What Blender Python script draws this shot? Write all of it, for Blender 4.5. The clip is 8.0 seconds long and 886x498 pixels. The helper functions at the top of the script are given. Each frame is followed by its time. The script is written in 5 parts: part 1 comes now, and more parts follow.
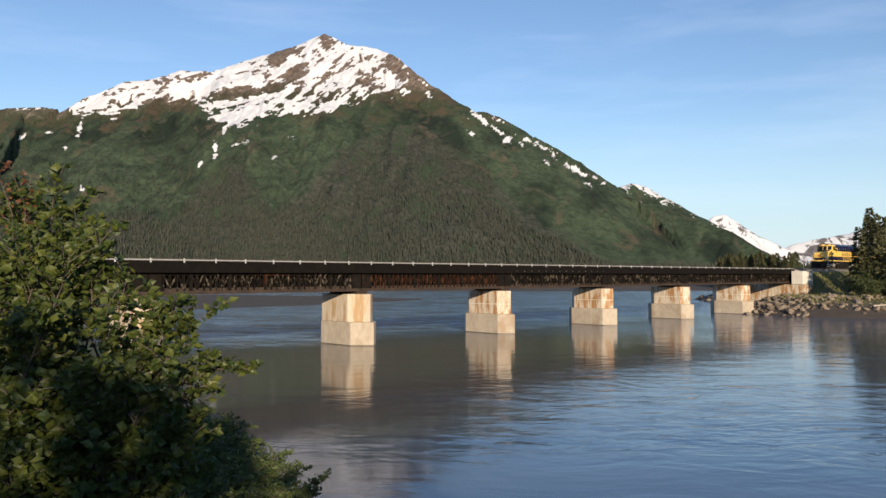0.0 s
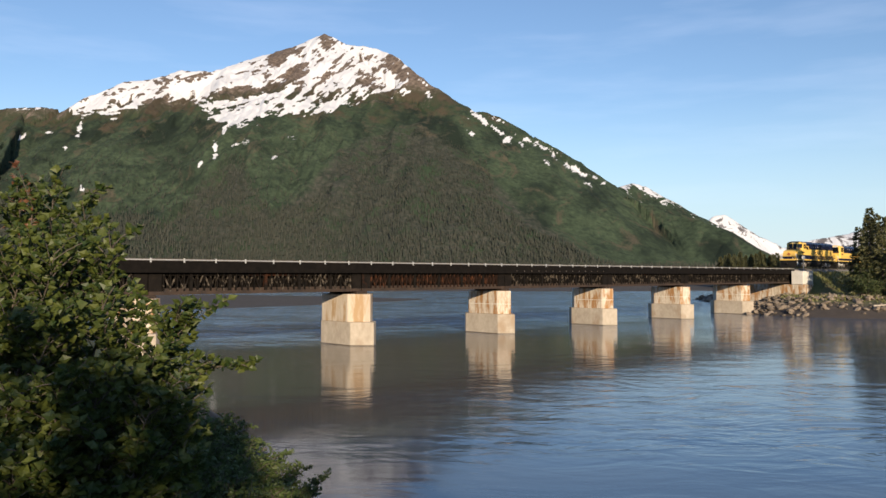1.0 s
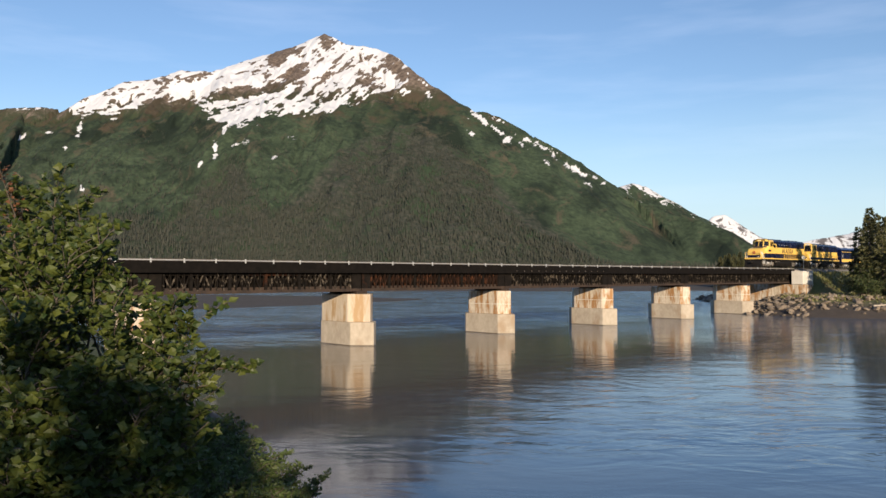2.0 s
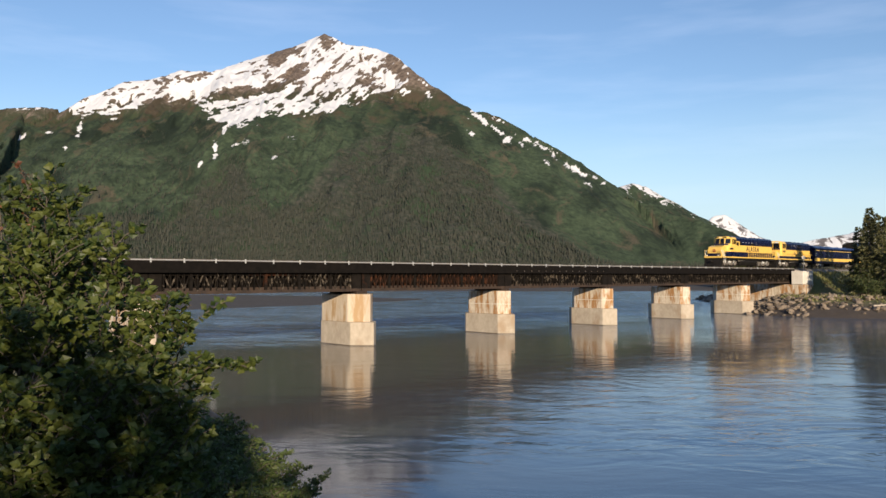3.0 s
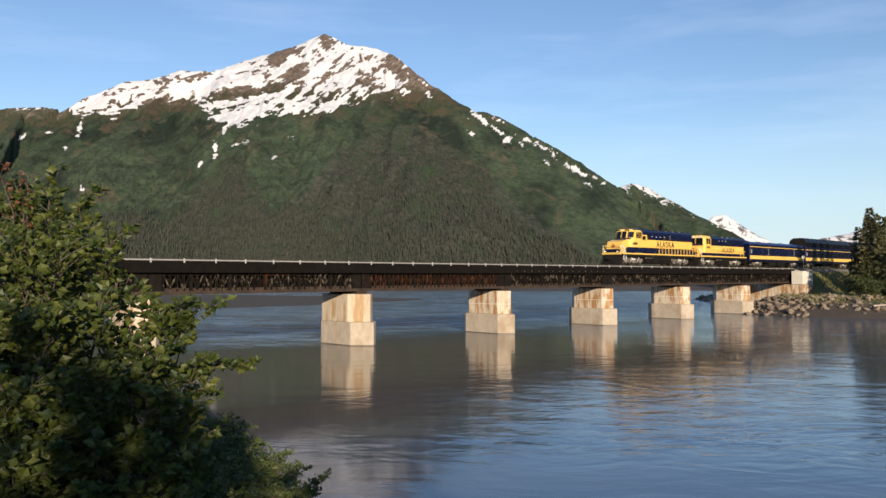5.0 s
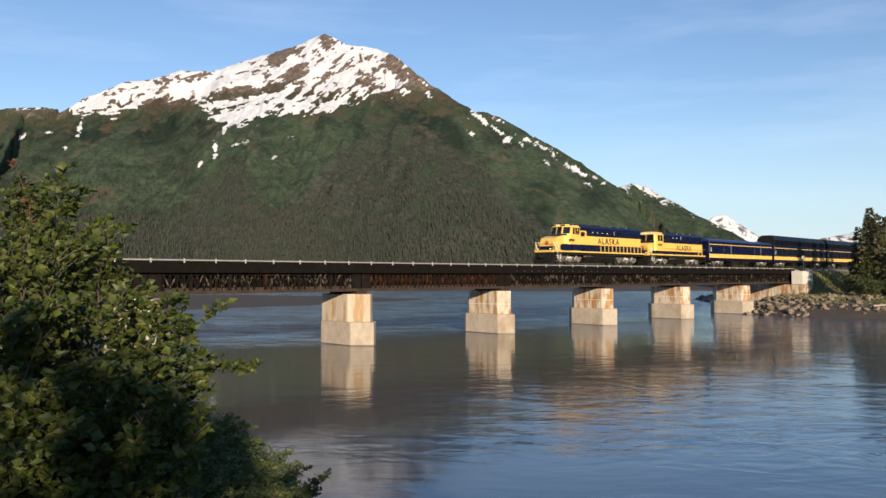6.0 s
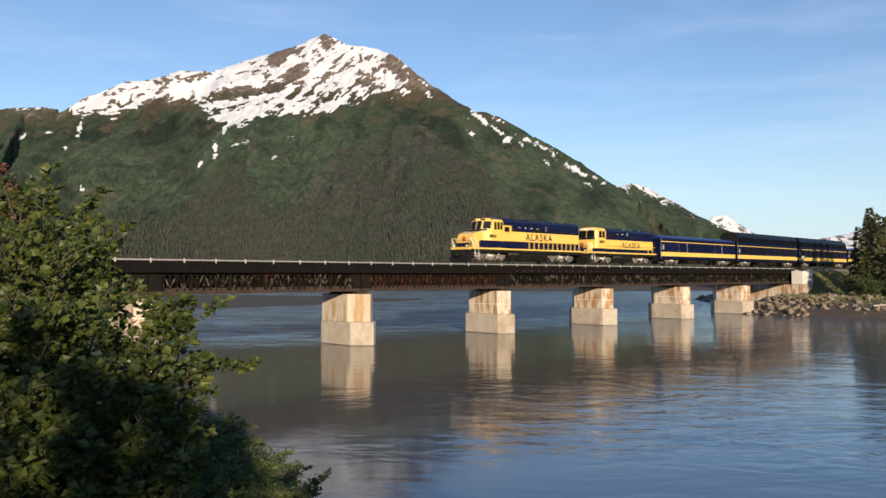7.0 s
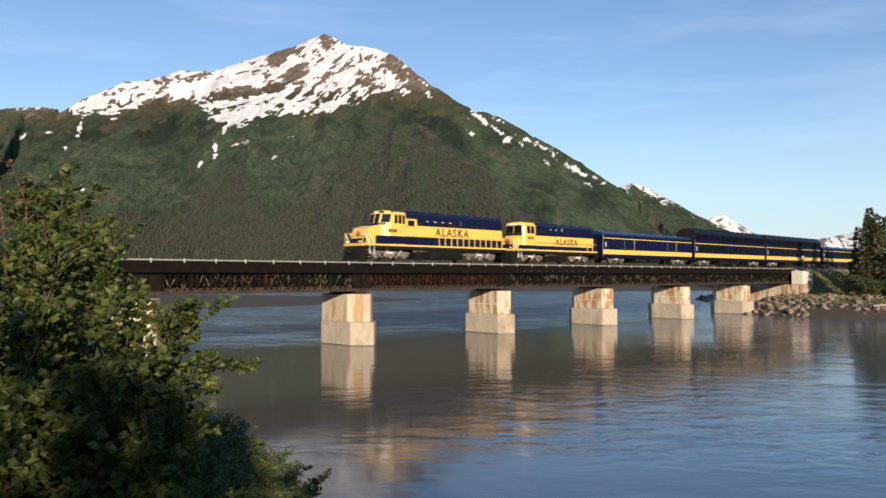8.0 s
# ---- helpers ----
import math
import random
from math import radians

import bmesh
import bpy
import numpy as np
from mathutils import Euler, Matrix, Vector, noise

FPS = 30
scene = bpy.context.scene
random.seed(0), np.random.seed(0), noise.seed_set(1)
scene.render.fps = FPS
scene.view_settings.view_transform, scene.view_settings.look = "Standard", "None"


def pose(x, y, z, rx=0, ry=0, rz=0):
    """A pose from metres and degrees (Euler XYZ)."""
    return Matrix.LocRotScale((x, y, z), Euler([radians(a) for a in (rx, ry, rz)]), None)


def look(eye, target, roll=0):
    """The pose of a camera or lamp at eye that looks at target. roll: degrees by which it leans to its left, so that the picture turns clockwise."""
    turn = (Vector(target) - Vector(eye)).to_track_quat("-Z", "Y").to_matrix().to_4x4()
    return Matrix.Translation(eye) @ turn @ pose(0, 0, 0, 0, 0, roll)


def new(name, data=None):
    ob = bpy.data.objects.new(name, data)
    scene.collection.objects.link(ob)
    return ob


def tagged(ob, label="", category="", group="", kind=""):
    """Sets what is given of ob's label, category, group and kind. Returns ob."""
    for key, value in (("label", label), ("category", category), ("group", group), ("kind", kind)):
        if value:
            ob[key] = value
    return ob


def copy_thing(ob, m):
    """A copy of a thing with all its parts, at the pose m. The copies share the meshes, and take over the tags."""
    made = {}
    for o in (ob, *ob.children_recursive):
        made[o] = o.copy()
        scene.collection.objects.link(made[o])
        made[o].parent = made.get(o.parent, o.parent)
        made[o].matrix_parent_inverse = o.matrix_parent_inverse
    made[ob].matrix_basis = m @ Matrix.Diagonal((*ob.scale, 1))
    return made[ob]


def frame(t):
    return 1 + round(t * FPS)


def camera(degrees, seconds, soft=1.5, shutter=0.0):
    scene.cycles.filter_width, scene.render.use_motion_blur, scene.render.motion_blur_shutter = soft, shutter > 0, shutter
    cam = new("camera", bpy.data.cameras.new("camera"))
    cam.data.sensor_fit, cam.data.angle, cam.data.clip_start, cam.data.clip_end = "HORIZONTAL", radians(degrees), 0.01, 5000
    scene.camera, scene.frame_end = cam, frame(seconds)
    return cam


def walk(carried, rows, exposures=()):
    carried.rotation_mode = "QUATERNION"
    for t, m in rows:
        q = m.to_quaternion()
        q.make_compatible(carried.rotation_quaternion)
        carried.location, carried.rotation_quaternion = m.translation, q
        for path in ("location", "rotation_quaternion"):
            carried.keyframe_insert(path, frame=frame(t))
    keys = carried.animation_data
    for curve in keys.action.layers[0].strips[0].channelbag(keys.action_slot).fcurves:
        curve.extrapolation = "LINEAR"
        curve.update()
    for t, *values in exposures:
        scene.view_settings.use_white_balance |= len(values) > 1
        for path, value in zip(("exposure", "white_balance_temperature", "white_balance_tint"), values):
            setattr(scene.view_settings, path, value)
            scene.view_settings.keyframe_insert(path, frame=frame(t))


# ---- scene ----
# ---- camera ----
EYE = (0.0, 0.0, 6.35)
cam = camera(59.1, 8.0, soft=1.5, shutter=0.5)
VIEW = pose(*EYE, 91.9, 0, 0)
walk(cam, [(0.0, VIEW), (8.0, VIEW)])

# ---- world and sun ----
SUN_EL, SUN_AZ = radians(13.5), radians(168)
world = bpy.data.worlds.new("sky")
scene.world = world
world.use_nodes = True
wn, wl = world.node_tree.nodes, world.node_tree.links
sky = wn.new("ShaderNodeTexSky")
sky.sky_type, sky.sun_disc = "NISHITA", False
sky.sun_elevation, sky.sun_rotation = SUN_EL, SUN_AZ
sky.air_density, sky.dust_density, sky.ozone_density = 1.0, 0.15, 2.8
tc = wn.new("ShaderNodeTexCoord")
mp = wn.new("ShaderNodeMapping")
mp.inputs["Scale"].default_value = (2.0, 2.0, 14.0)
mp.inputs["Rotation"].default_value = (0, radians(9), 0)
wl.new(tc.outputs["Generated"], mp.inputs["Vector"])
cn = wn.new("ShaderNodeTexNoise")
cn.inputs["Scale"].default_value, cn.inputs["Detail"].default_value, cn.inputs["Roughness"].default_value = 1.6, 6, 0.55
wl.new(mp.outputs["Vector"], cn.inputs["Vector"])
cr = wn.new("ShaderNodeMapRange")
cr.inputs["From Min"].default_value, cr.inputs["From Max"].default_value = 0.5, 0.8
cr.inputs["To Max"].default_value = 0.12
wl.new(cn.outputs["Fac"], cr.inputs["Value"])
cm = wn.new("ShaderNodeMix")
cm.data_type = "RGBA"
wl.new(cr.outputs["Result"], cm.inputs["Factor"])
wl.new(sky.outputs["Color"], cm.inputs["A"])
cm.inputs["B"].default_value = (8.5, 9.2, 10.2, 1)
bg = wn["Background"]
bg.inputs["Strength"].default_value = 0.123
# thin pale air low over the horizon
sz = wn.new("ShaderNodeSeparateXYZ")
wl.new(tc.outputs["Generated"], sz.inputs[0])
hz = wn.new("ShaderNodeMapRange")
hz.interpolation_type = "SMOOTHSTEP"
for key, value in (("From Min", -0.02), ("From Max", 0.24), ("To Min", 0.8), ("To Max", 0.0)):
    hz.inputs[key].default_value = value
wl.new(sz.outputs["Z"], hz.inputs["Value"])
hm = wn.new("ShaderNodeMix")
hm.data_type = "RGBA"
wl.new(hz.outputs["Result"], hm.inputs["Factor"])
wl.new(cm.outputs["Result"], hm.inputs["A"])
hm.inputs["B"].default_value = (3.9, 5.2, 5.75, 1)
air = wn.new("ShaderNodeMix")
air.data_type, air.blend_type = "RGBA", "MULTIPLY"
air.inputs["Factor"].default_value, air.inputs["B"].default_value = 1.0, (1.0, 0.965, 1.015, 1)
wl.new(hm.outputs["Result"], air.inputs["A"])
wl.new(air.outputs["Result"], bg.inputs["Color"])

sun_data = bpy.data.lights.new("sun", "SUN")
sun_data.energy, sun_data.angle, sun_data.color = 4.6, radians(0.5), (1.0, 0.82, 0.60)
sun = new("sun", sun_data)
SUN_DIR = Vector((math.sin(SUN_AZ) * math.cos(SUN_EL), math.cos(SUN_AZ) * math.cos(SUN_EL), math.sin(SUN_EL)))
sun.matrix_world = look(SUN_DIR * 200, (0, 0, 0))
scene.view_settings.exposure = 0.35


# ---- materials ----
def surface(name, c1, c2, scale=1.0, rough=0.7, bump=0.3, metal=0.0, blotch=None, blotch_scale=0.3, blotch_at=0.55,
            stretch=(1, 1, 1), fine=8.0, rough_var=0.15, isle=0.0, dist=0.02):
    """Two colours mixed by coarse and fine noise, an optional blotch (stain or painted glint), relief, and a change
    from piece to piece.
    """
    m = bpy.data.materials.new(name)
    m.use_nodes = True
    n, l = m.node_tree.nodes, m.node_tree.links
    b = n["Principled BSDF"]
    co = n.new("ShaderNodeTexCoord")
    ma = n.new("ShaderNodeMapping")
    ma.inputs["Scale"].default_value = stretch
    info = n.new("ShaderNodeObjectInfo")
    shift = n.new("ShaderNodeVectorMath")
    shift.operation = "MULTIPLY_ADD"
    l.new(info.outputs["Random"], shift.inputs[0])
    shift.inputs[1].default_value = (37.0, 53.0, 11.0)
    l.new(co.outputs["Object"], shift.inputs[2])
    l.new(shift.outputs[0], ma.inputs["Vector"])

    def noise_tex(s, detail):
        t = n.new("ShaderNodeTexNoise")
        t.inputs["Scale"].default_value, t.inputs["Detail"].default_value = s, detail
        t.inputs["Roughness"].default_value = 0.6
        l.new(ma.outputs["Vector"], t.inputs["Vector"])
        return t
    big, small = noise_tex(scale, 5), noise_tex(scale * fine, 4)
    add = n.new("ShaderNodeMath")
    add.operation = "ADD"
    l.new(big.outputs["Fac"], add.inputs[0])
    l.new(small.outputs["Fac"], add.inputs[1])
    last = add.outputs[0]
    if isle:
        g = n.new("ShaderNodeNewGeometry")
        k = n.new("ShaderNodeMath")
        k.operation, k.inputs[1].default_value = "MULTIPLY_ADD", isle
        l.new(g.outputs["Random Per Island"], k.inputs[0])
        l.new(last, k.inputs[2])
        last = k.outputs[0]
    mr = n.new("ShaderNodeMapRange")
    mr.inputs["From Min"].default_value, mr.inputs["From Max"].default_value = 0.7 + isle * 0.2, 1.3 + isle * 0.8
    l.new(last, mr.inputs["Value"])
    mix = n.new("ShaderNodeMix")
    mix.data_type = "RGBA"
    l.new(mr.outputs["Result"], mix.inputs["Factor"])
    mix.inputs["A"].default_value, mix.inputs["B"].default_value = (*c1, 1), (*c2, 1)
    out = mix.outputs["Result"]
    if blotch:
        st = noise_tex(blotch_scale, 5)
        sr = n.new("ShaderNodeMapRange")
        sr.inputs["From Min"].default_value, sr.inputs["From Max"].default_value = blotch_at, blotch_at + 0.12
        l.new(st.outputs["Fac"], sr.inputs["Value"])
        sm = n.new("ShaderNodeMix")
        sm.data_type = "RGBA"
        l.new(sr.outputs["Result"], sm.inputs["Factor"])
        l.new(out, sm.inputs["A"])
        sm.inputs["B"].default_value = (*blotch, 1)
        out = sm.outputs["Result"]
    l.new(out, b.inputs["Base Color"])
    rr = n.new("ShaderNodeMapRange")
    rr.inputs["To Min"].default_value, rr.inputs["To Max"].default_value = max(0.02, rough - rough_var), min(1, rough + rough_var)
    l.new(small.outputs["Fac"], rr.inputs["Value"])
    l.new(rr.outputs["Result"], b.inputs["Roughness"])
    b.inputs["Metallic"].default_value = metal
    if bump:
        bp = n.new("ShaderNodeBump")
        bp.inputs["Strength"].default_value, bp.inputs["Distance"].default_value = bump, dist
        l.new(add.outputs[0], bp.inputs["Height"])
        l.new(bp.outputs["Normal"], b.inputs["Normal"])
    return m


def dull(m):
    m.node_tree.nodes["Principled BSDF"].inputs["Specular IOR Level"].default_value = 0.12
    return m


def glass_dark(name):
    m = surface(name, (0.006, 0.007, 0.009), (0.012, 0.013, 0.016), 0.7, 0.08, 0.0, rough_var=0.05)
    return m


def glow(name, c, e):
    m = surface(name, c, c, 1, 0.3, 0)
    b = m.node_tree.nodes["Principled BSDF"]
    b.inputs["Emission Color"].default_value, b.inputs["Emission Strength"].default_value = (*c, 1), e
    return m


def node_math(n, l, op, a, b=None, c=None):
    k = n.new("ShaderNodeMath")
    k.operation = op
    for i, v in enumerate((a, b, c)):
        if v is None:
            continue
        if isinstance(v, (int, float)):
            k.inputs[i].default_value = v
        else:
            l.new(v, k.inputs[i])
    return k.outputs[0]


def node_noise(n, l, vec, s, detail=5, rough=0.6, stretch=None, turn=(0, 0, 0), distort=0.0):
    if stretch:
        ma = n.new("ShaderNodeMapping")
        ma.inputs["Scale"].default_value, ma.inputs["Rotation"].default_value = stretch, turn
        l.new(vec, ma.inputs["Vector"])
        vec = ma.outputs["Vector"]
    t = n.new("ShaderNodeTexNoise")
    t.inputs["Scale"].default_value, t.inputs["Detail"].default_value, t.inputs["Roughness"].default_value = s, detail, rough
    t.inputs["Distortion"].default_value = distort
    l.new(vec, t.inputs["Vector"])
    return t.outputs["Fac"]


def node_range(n, l, v, a, b, c=0.0, d=1.0):
    k = n.new("ShaderNodeMapRange")
    for name, x in (("From Min", a), ("From Max", b), ("To Min", c), ("To Max", d)):
        k.inputs[name].default_value = x
    l.new(v, k.inputs["Value"])
    return k.outputs["Result"]


def node_mix(n, l, f, a, b):
    k = n.new("ShaderNodeMix")
    k.data_type = "RGBA"
    l.new(f, k.inputs["Factor"])
    for name, v in (("A", a), ("B", b)):
        if isinstance(v, tuple):
            k.inputs[name].default_value = (*v, 1)
        else:
            l.new(v, k.inputs[name])
    return k.outputs["Result"]


def mountain_material(name, ribs=0.56, alpine=False, ragged=(430.0, 90.0), melt=(-6, 10), drifts=True):
    """Snow over rock, alpine turf, shrub and dark forest; the terrain says how far a spot lies above the snow line and below the tree line."""
    m = bpy.data.materials.new(name)
    m.use_nodes = True
    n, l = m.node_tree.nodes, m.node_tree.links
    b = n["Principled BSDF"]
    g = n.new("ShaderNodeNewGeometry")
    sp = n.new("ShaderNodeSeparateXYZ")
    P = g.outputs["Position"]
    l.new(P, sp.inputs[0])
    fields = []
    for key in ("above_snow_line", "below_tree_line"):
        a = n.new("ShaderNodeAttribute")
        a.attribute_name = key
        fields.append(a.outputs["Fac"])
    big = node_noise(n, l, P, 0.004, 6, 0.6)
    mid = node_noise(n, l, P, 0.014, 6, 0.65)
    fine = node_noise(n, l, P, 0.075, 5, 0.65)
    run = node_noise(n, l, P, 0.020, 6, 0.65, stretch=(1.0, 0.30, 0.55), turn=(0, 0, 0.4), distort=0.8)
    band = node_noise(n, l, P, 0.006, 5, 0.6, stretch=(1.0, 0.35, 0.9), turn=(0, 0, 0.7), distort=0.5)
    both = node_math(n, l, "MULTIPLY_ADD", fine, 0.55, node_math(n, l, "MULTIPLY", mid, 0.45))
    shrub = node_mix(n, l, node_range(n, l, both, 0.38, 0.60), (0.024, 0.036, 0.025), (0.066, 0.092, 0.054))
    shrub = node_mix(n, l, node_range(n, l, band, 0.46, 0.60), shrub, (0.019, 0.028, 0.020))
    scree = node_noise(n, l, P, 0.011, 6, 0.7, stretch=(1.0, 0.5, 0.8), turn=(0, 0, -0.5), distort=1.0)
    shrub = node_mix(n, l, node_range(n, l, scree, 0.56, 0.66), shrub, (0.088, 0.078, 0.055))
    wood = node_mix(n, l, node_range(n, l, fine, 0.35, 0.65), (0.030, 0.040, 0.030), (0.078, 0.076, 0.062))
    wood = node_mix(n, l, node_range(n, l, mid, 0.50, 0.62), wood, (0.038, 0.060, 0.034))
    turf = node_mix(n, l, node_range(n, l, run, 0.42, 0.60), (0.072, 0.058, 0.040), (0.038, 0.056, 0.030))
    rock = node_mix(n, l, node_range(n, l, fine, 0.35, 0.7), (0.085, 0.064, 0.052), (0.24, 0.19, 0.155))
    h = sp.outputs["Z"]
    tree = node_math(n, l, "MULTIPLY_ADD", node_math(n, l, "SUBTRACT", mid, 0.5), 260.0, fields[1])
    low = node_mix(n, l, node_range(n, l, tree, -15, 25), shrub, wood)
    hm = node_math(n, l, "MULTIPLY_ADD", node_math(n, l, "SUBTRACT", mid, 0.5), 520.0, h)
    upper = node_mix(n, l, node_range(n, l, hm, 470, 540), low, turf)
    hr = node_math(n, l, "MULTIPLY_ADD", node_math(n, l, "SUBTRACT", run, 0.5), 500.0, h)
    ground = node_mix(n, l, node_range(n, l, hr, 590, 660), upper, rock)
    if alpine:
        ground = node_mix(n, l, node_range(n, l, fine, 0.35, 0.7), (0.10, 0.095, 0.10), (0.22, 0.20, 0.20))
    s1 = node_math(n, l, "MULTIPLY_ADD", node_math(n, l, "SUBTRACT", run, 0.5), ragged[0], fields[0])
    s2 = node_math(n, l, "MULTIPLY_ADD", node_math(n, l, "SUBTRACT", fine, 0.5), ragged[1], s1)
    line = node_range(n, l, s2, *melt)
    snow = line
    if drifts:
        speck = node_noise(n, l, P, 0.022, 4, 0.6, stretch=(1.0, 0.4, 0.5), turn=(0, 0, 0.3), distort=1.2)
        drift = node_math(n, l, "MULTIPLY", node_range(n, l, speck, 0.645, 0.665), node_range(n, l, fields[0], -190, -120))
        line = node_math(n, l, "MAXIMUM", line, drift)
        rib = node_noise(n, l, P, 0.0090, 9, 0.72, stretch=(1.0, 0.30, 1.3), turn=(0, 0, 0.6), distort=0.7)
        snow = node_math(n, l, "MULTIPLY", line, node_range(n, l, rib, ribs, ribs + 0.02, 1.0, 0.0))
    l.new(node_mix(n, l, snow, ground, (0.69, 0.69, 0.71)), b.inputs["Base Color"])
    b.inputs["Roughness"].default_value = 0.95
    b.inputs["Specular IOR Level"].default_value = 0.1
    bp = n.new("ShaderNodeBump")
    bp.inputs["Strength"].default_value, bp.inputs["Distance"].default_value = 0.7, 7.0
    l.new(both, bp.inputs["Height"])
    l.new(bp.outputs["Normal"], b.inputs["Normal"])
    return m


def water_material():
    m = bpy.data.materials.new("silty_river_water")
    m.use_nodes = True
    n, l = m.node_tree.nodes, m.node_tree.links
    b = n["Principled BSDF"]
    co = n.new("ShaderNodeTexCoord").outputs["Object"]
    place = n.new("ShaderNodeNewGeometry").outputs["Position"]
    # a smooth slick in the lee of the piers, wind ripples elsewhere
    ma = n.new("ShaderNodeMapping")
    ma.vector_type = "TEXTURE"
    ma.inputs["Location"].default_value, ma.inputs["Scale"].default_value = (-1.0, 54.0, 0), (33, 17, 60)
    ma.inputs["Rotation"].default_value = (0, 0, 0.5)
    l.new(place, ma.inputs["Vector"])
    ln = n.new("ShaderNodeVectorMath")
    ln.operation = "LENGTH"
    l.new(ma.outputs["Vector"], ln.inputs[0])
    patch = node_noise(n, l, co, 0.045, 4, 0.6, stretch=(0.5, 1.6, 1), distort=1.0)
    edge = node_math(n, l, "MULTIPLY_ADD", node_math(n, l, "SUBTRACT", patch, 0.5), 2.2, ln.outputs["Value"])
    gust = node_math(n, l, "MULTIPLY", node_range(n, l, edge, 0.7, 1.5, 0.42, 1.0), node_range(n, l, patch, 0.34, 0.60, 0.20, 1.0))
    lee = n.new("ShaderNodeVectorMath")
    lee.operation, lee.inputs[1].default_value = "DOT_PRODUCT", (0.894, 0.447, 0)
    l.new(place, lee.inputs[0])
    gust = node_math(n, l, "MULTIPLY", gust, node_range(n, l, lee.outputs["Value"], 9, 21, 0.22, 1.0))
    # brown silt in slack water, blue-grey glacial stream with sky reflection painted in
    silt = node_noise(n, l, co, 0.03, 4, 0.5, stretch=(1, 2.2, 1))
    sky_tinted_stream = node_mix(n, l, node_range(n, l, silt, 0.35, 0.65), (0.030, 0.075, 0.150), (0.060, 0.105, 0.165))
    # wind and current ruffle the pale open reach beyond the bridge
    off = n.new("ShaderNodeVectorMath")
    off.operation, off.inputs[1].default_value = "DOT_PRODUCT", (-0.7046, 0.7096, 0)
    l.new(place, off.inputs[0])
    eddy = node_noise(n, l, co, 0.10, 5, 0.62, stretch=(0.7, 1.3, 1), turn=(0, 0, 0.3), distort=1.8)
    # pale blue stands in for sky reflected off ripples, mixed with silt swirls
    sky_tinted_reach = node_mix(n, l, node_range(n, l, eddy, 0.40, 0.58), (0.030, 0.080, 0.12), (0.19, 0.31, 0.43))
    near_water = node_mix(n, l, node_range(n, l, edge, 0.7, 1.9), (0.115, 0.104, 0.084), sky_tinted_stream)
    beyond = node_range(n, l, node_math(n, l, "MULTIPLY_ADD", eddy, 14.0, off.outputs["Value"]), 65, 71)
    l.new(node_mix(n, l, beyond, near_water, sky_tinted_reach), b.inputs["Base Color"])
    swirl = node_noise(n, l, co, 0.17, 3, 0.5, stretch=(0.8, 1.0, 1), turn=(0, 0, 0.5), distort=2.0)
    chop = node_noise(n, l, co, 0.62, 4, 0.5, stretch=(0.6, 1.15, 1), turn=(0, 0, 0.15), distort=1.2)
    chop = node_math(n, l, "MULTIPLY", chop, node_range(n, l, off.outputs["Value"], 58, 76, 1.0, 8.0))
    swirl = node_math(n, l, "MULTIPLY", swirl, node_range(n, l, off.outputs["Value"], 58, 76, 1.0, 4.0))
    b1 = n.new("ShaderNodeBump")
    b1.inputs["Distance"].default_value = 0.5
    l.new(node_math(n, l, "MULTIPLY_ADD", gust, 0.15, 0.03), b1.inputs["Strength"])
    l.new(swirl, b1.inputs["Height"])
    b2 = n.new("ShaderNodeBump")
    b2.inputs["Distance"].default_value = 0.055
    l.new(gust, b2.inputs["Strength"])
    l.new(chop, b2.inputs["Height"])
    l.new(b1.outputs["Normal"], b2.inputs["Normal"])
    l.new(b2.outputs["Normal"], b.inputs["Normal"])
    b.inputs["Roughness"].default_value = 0.10
    b.inputs["IOR"].default_value = 1.42
    return m


def ground_material():
    """Silt by the water, then grass and moss higher up."""
    m = bpy.data.materials.new("bank_earth")
    m.use_nodes = True
    n, l = m.node_tree.nodes, m.node_tree.links
    b = n["Principled BSDF"]
    g = n.new("ShaderNodeNewGeometry")
    P = g.outputs["Position"]
    sp = n.new("ShaderNodeSeparateXYZ")
    l.new(P, sp.inputs[0])
    big, mid, fine = node_noise(n, l, P, 0.03), node_noise(n, l, P, 0.5), node_noise(n, l, P, 6.0)
    silt = node_mix(n, l, node_range(n, l, mid, 0.35, 0.65), (0.045, 0.038, 0.032), (0.085, 0.070, 0.058))
    silt = node_mix(n, l, node_range(n, l, big, 0.4, 0.6), silt, (0.075, 0.056, 0.042))
    grass = node_mix(n, l, node_range(n, l, fine, 0.3, 0.7), (0.06, 0.085, 0.024), (0.16, 0.16, 0.06))
    grass = node_mix(n, l, node_range(n, l, mid, 0.45, 0.7), grass, (0.16, 0.12, 0.06))
    h = node_math(n, l, "MULTIPLY_ADD", node_math(n, l, "SUBTRACT", mid, 0.5), 2.0, sp.outputs["Z"])
    l.new(node_mix(n, l, node_range(n, l, h, 1.5, 2.4), silt, grass), b.inputs["Base Color"])
    b.inputs["Roughness"].default_value = 0.95
    bp = n.new("ShaderNodeBump")
    bp.inputs["Strength"].default_value, bp.inputs["Distance"].default_value = 0.7, 0.12
    l.new(node_math(n, l, "ADD", mid, fine), bp.inputs["Height"])
    l.new(bp.outputs["Normal"], b.inputs["Normal"])
    return m


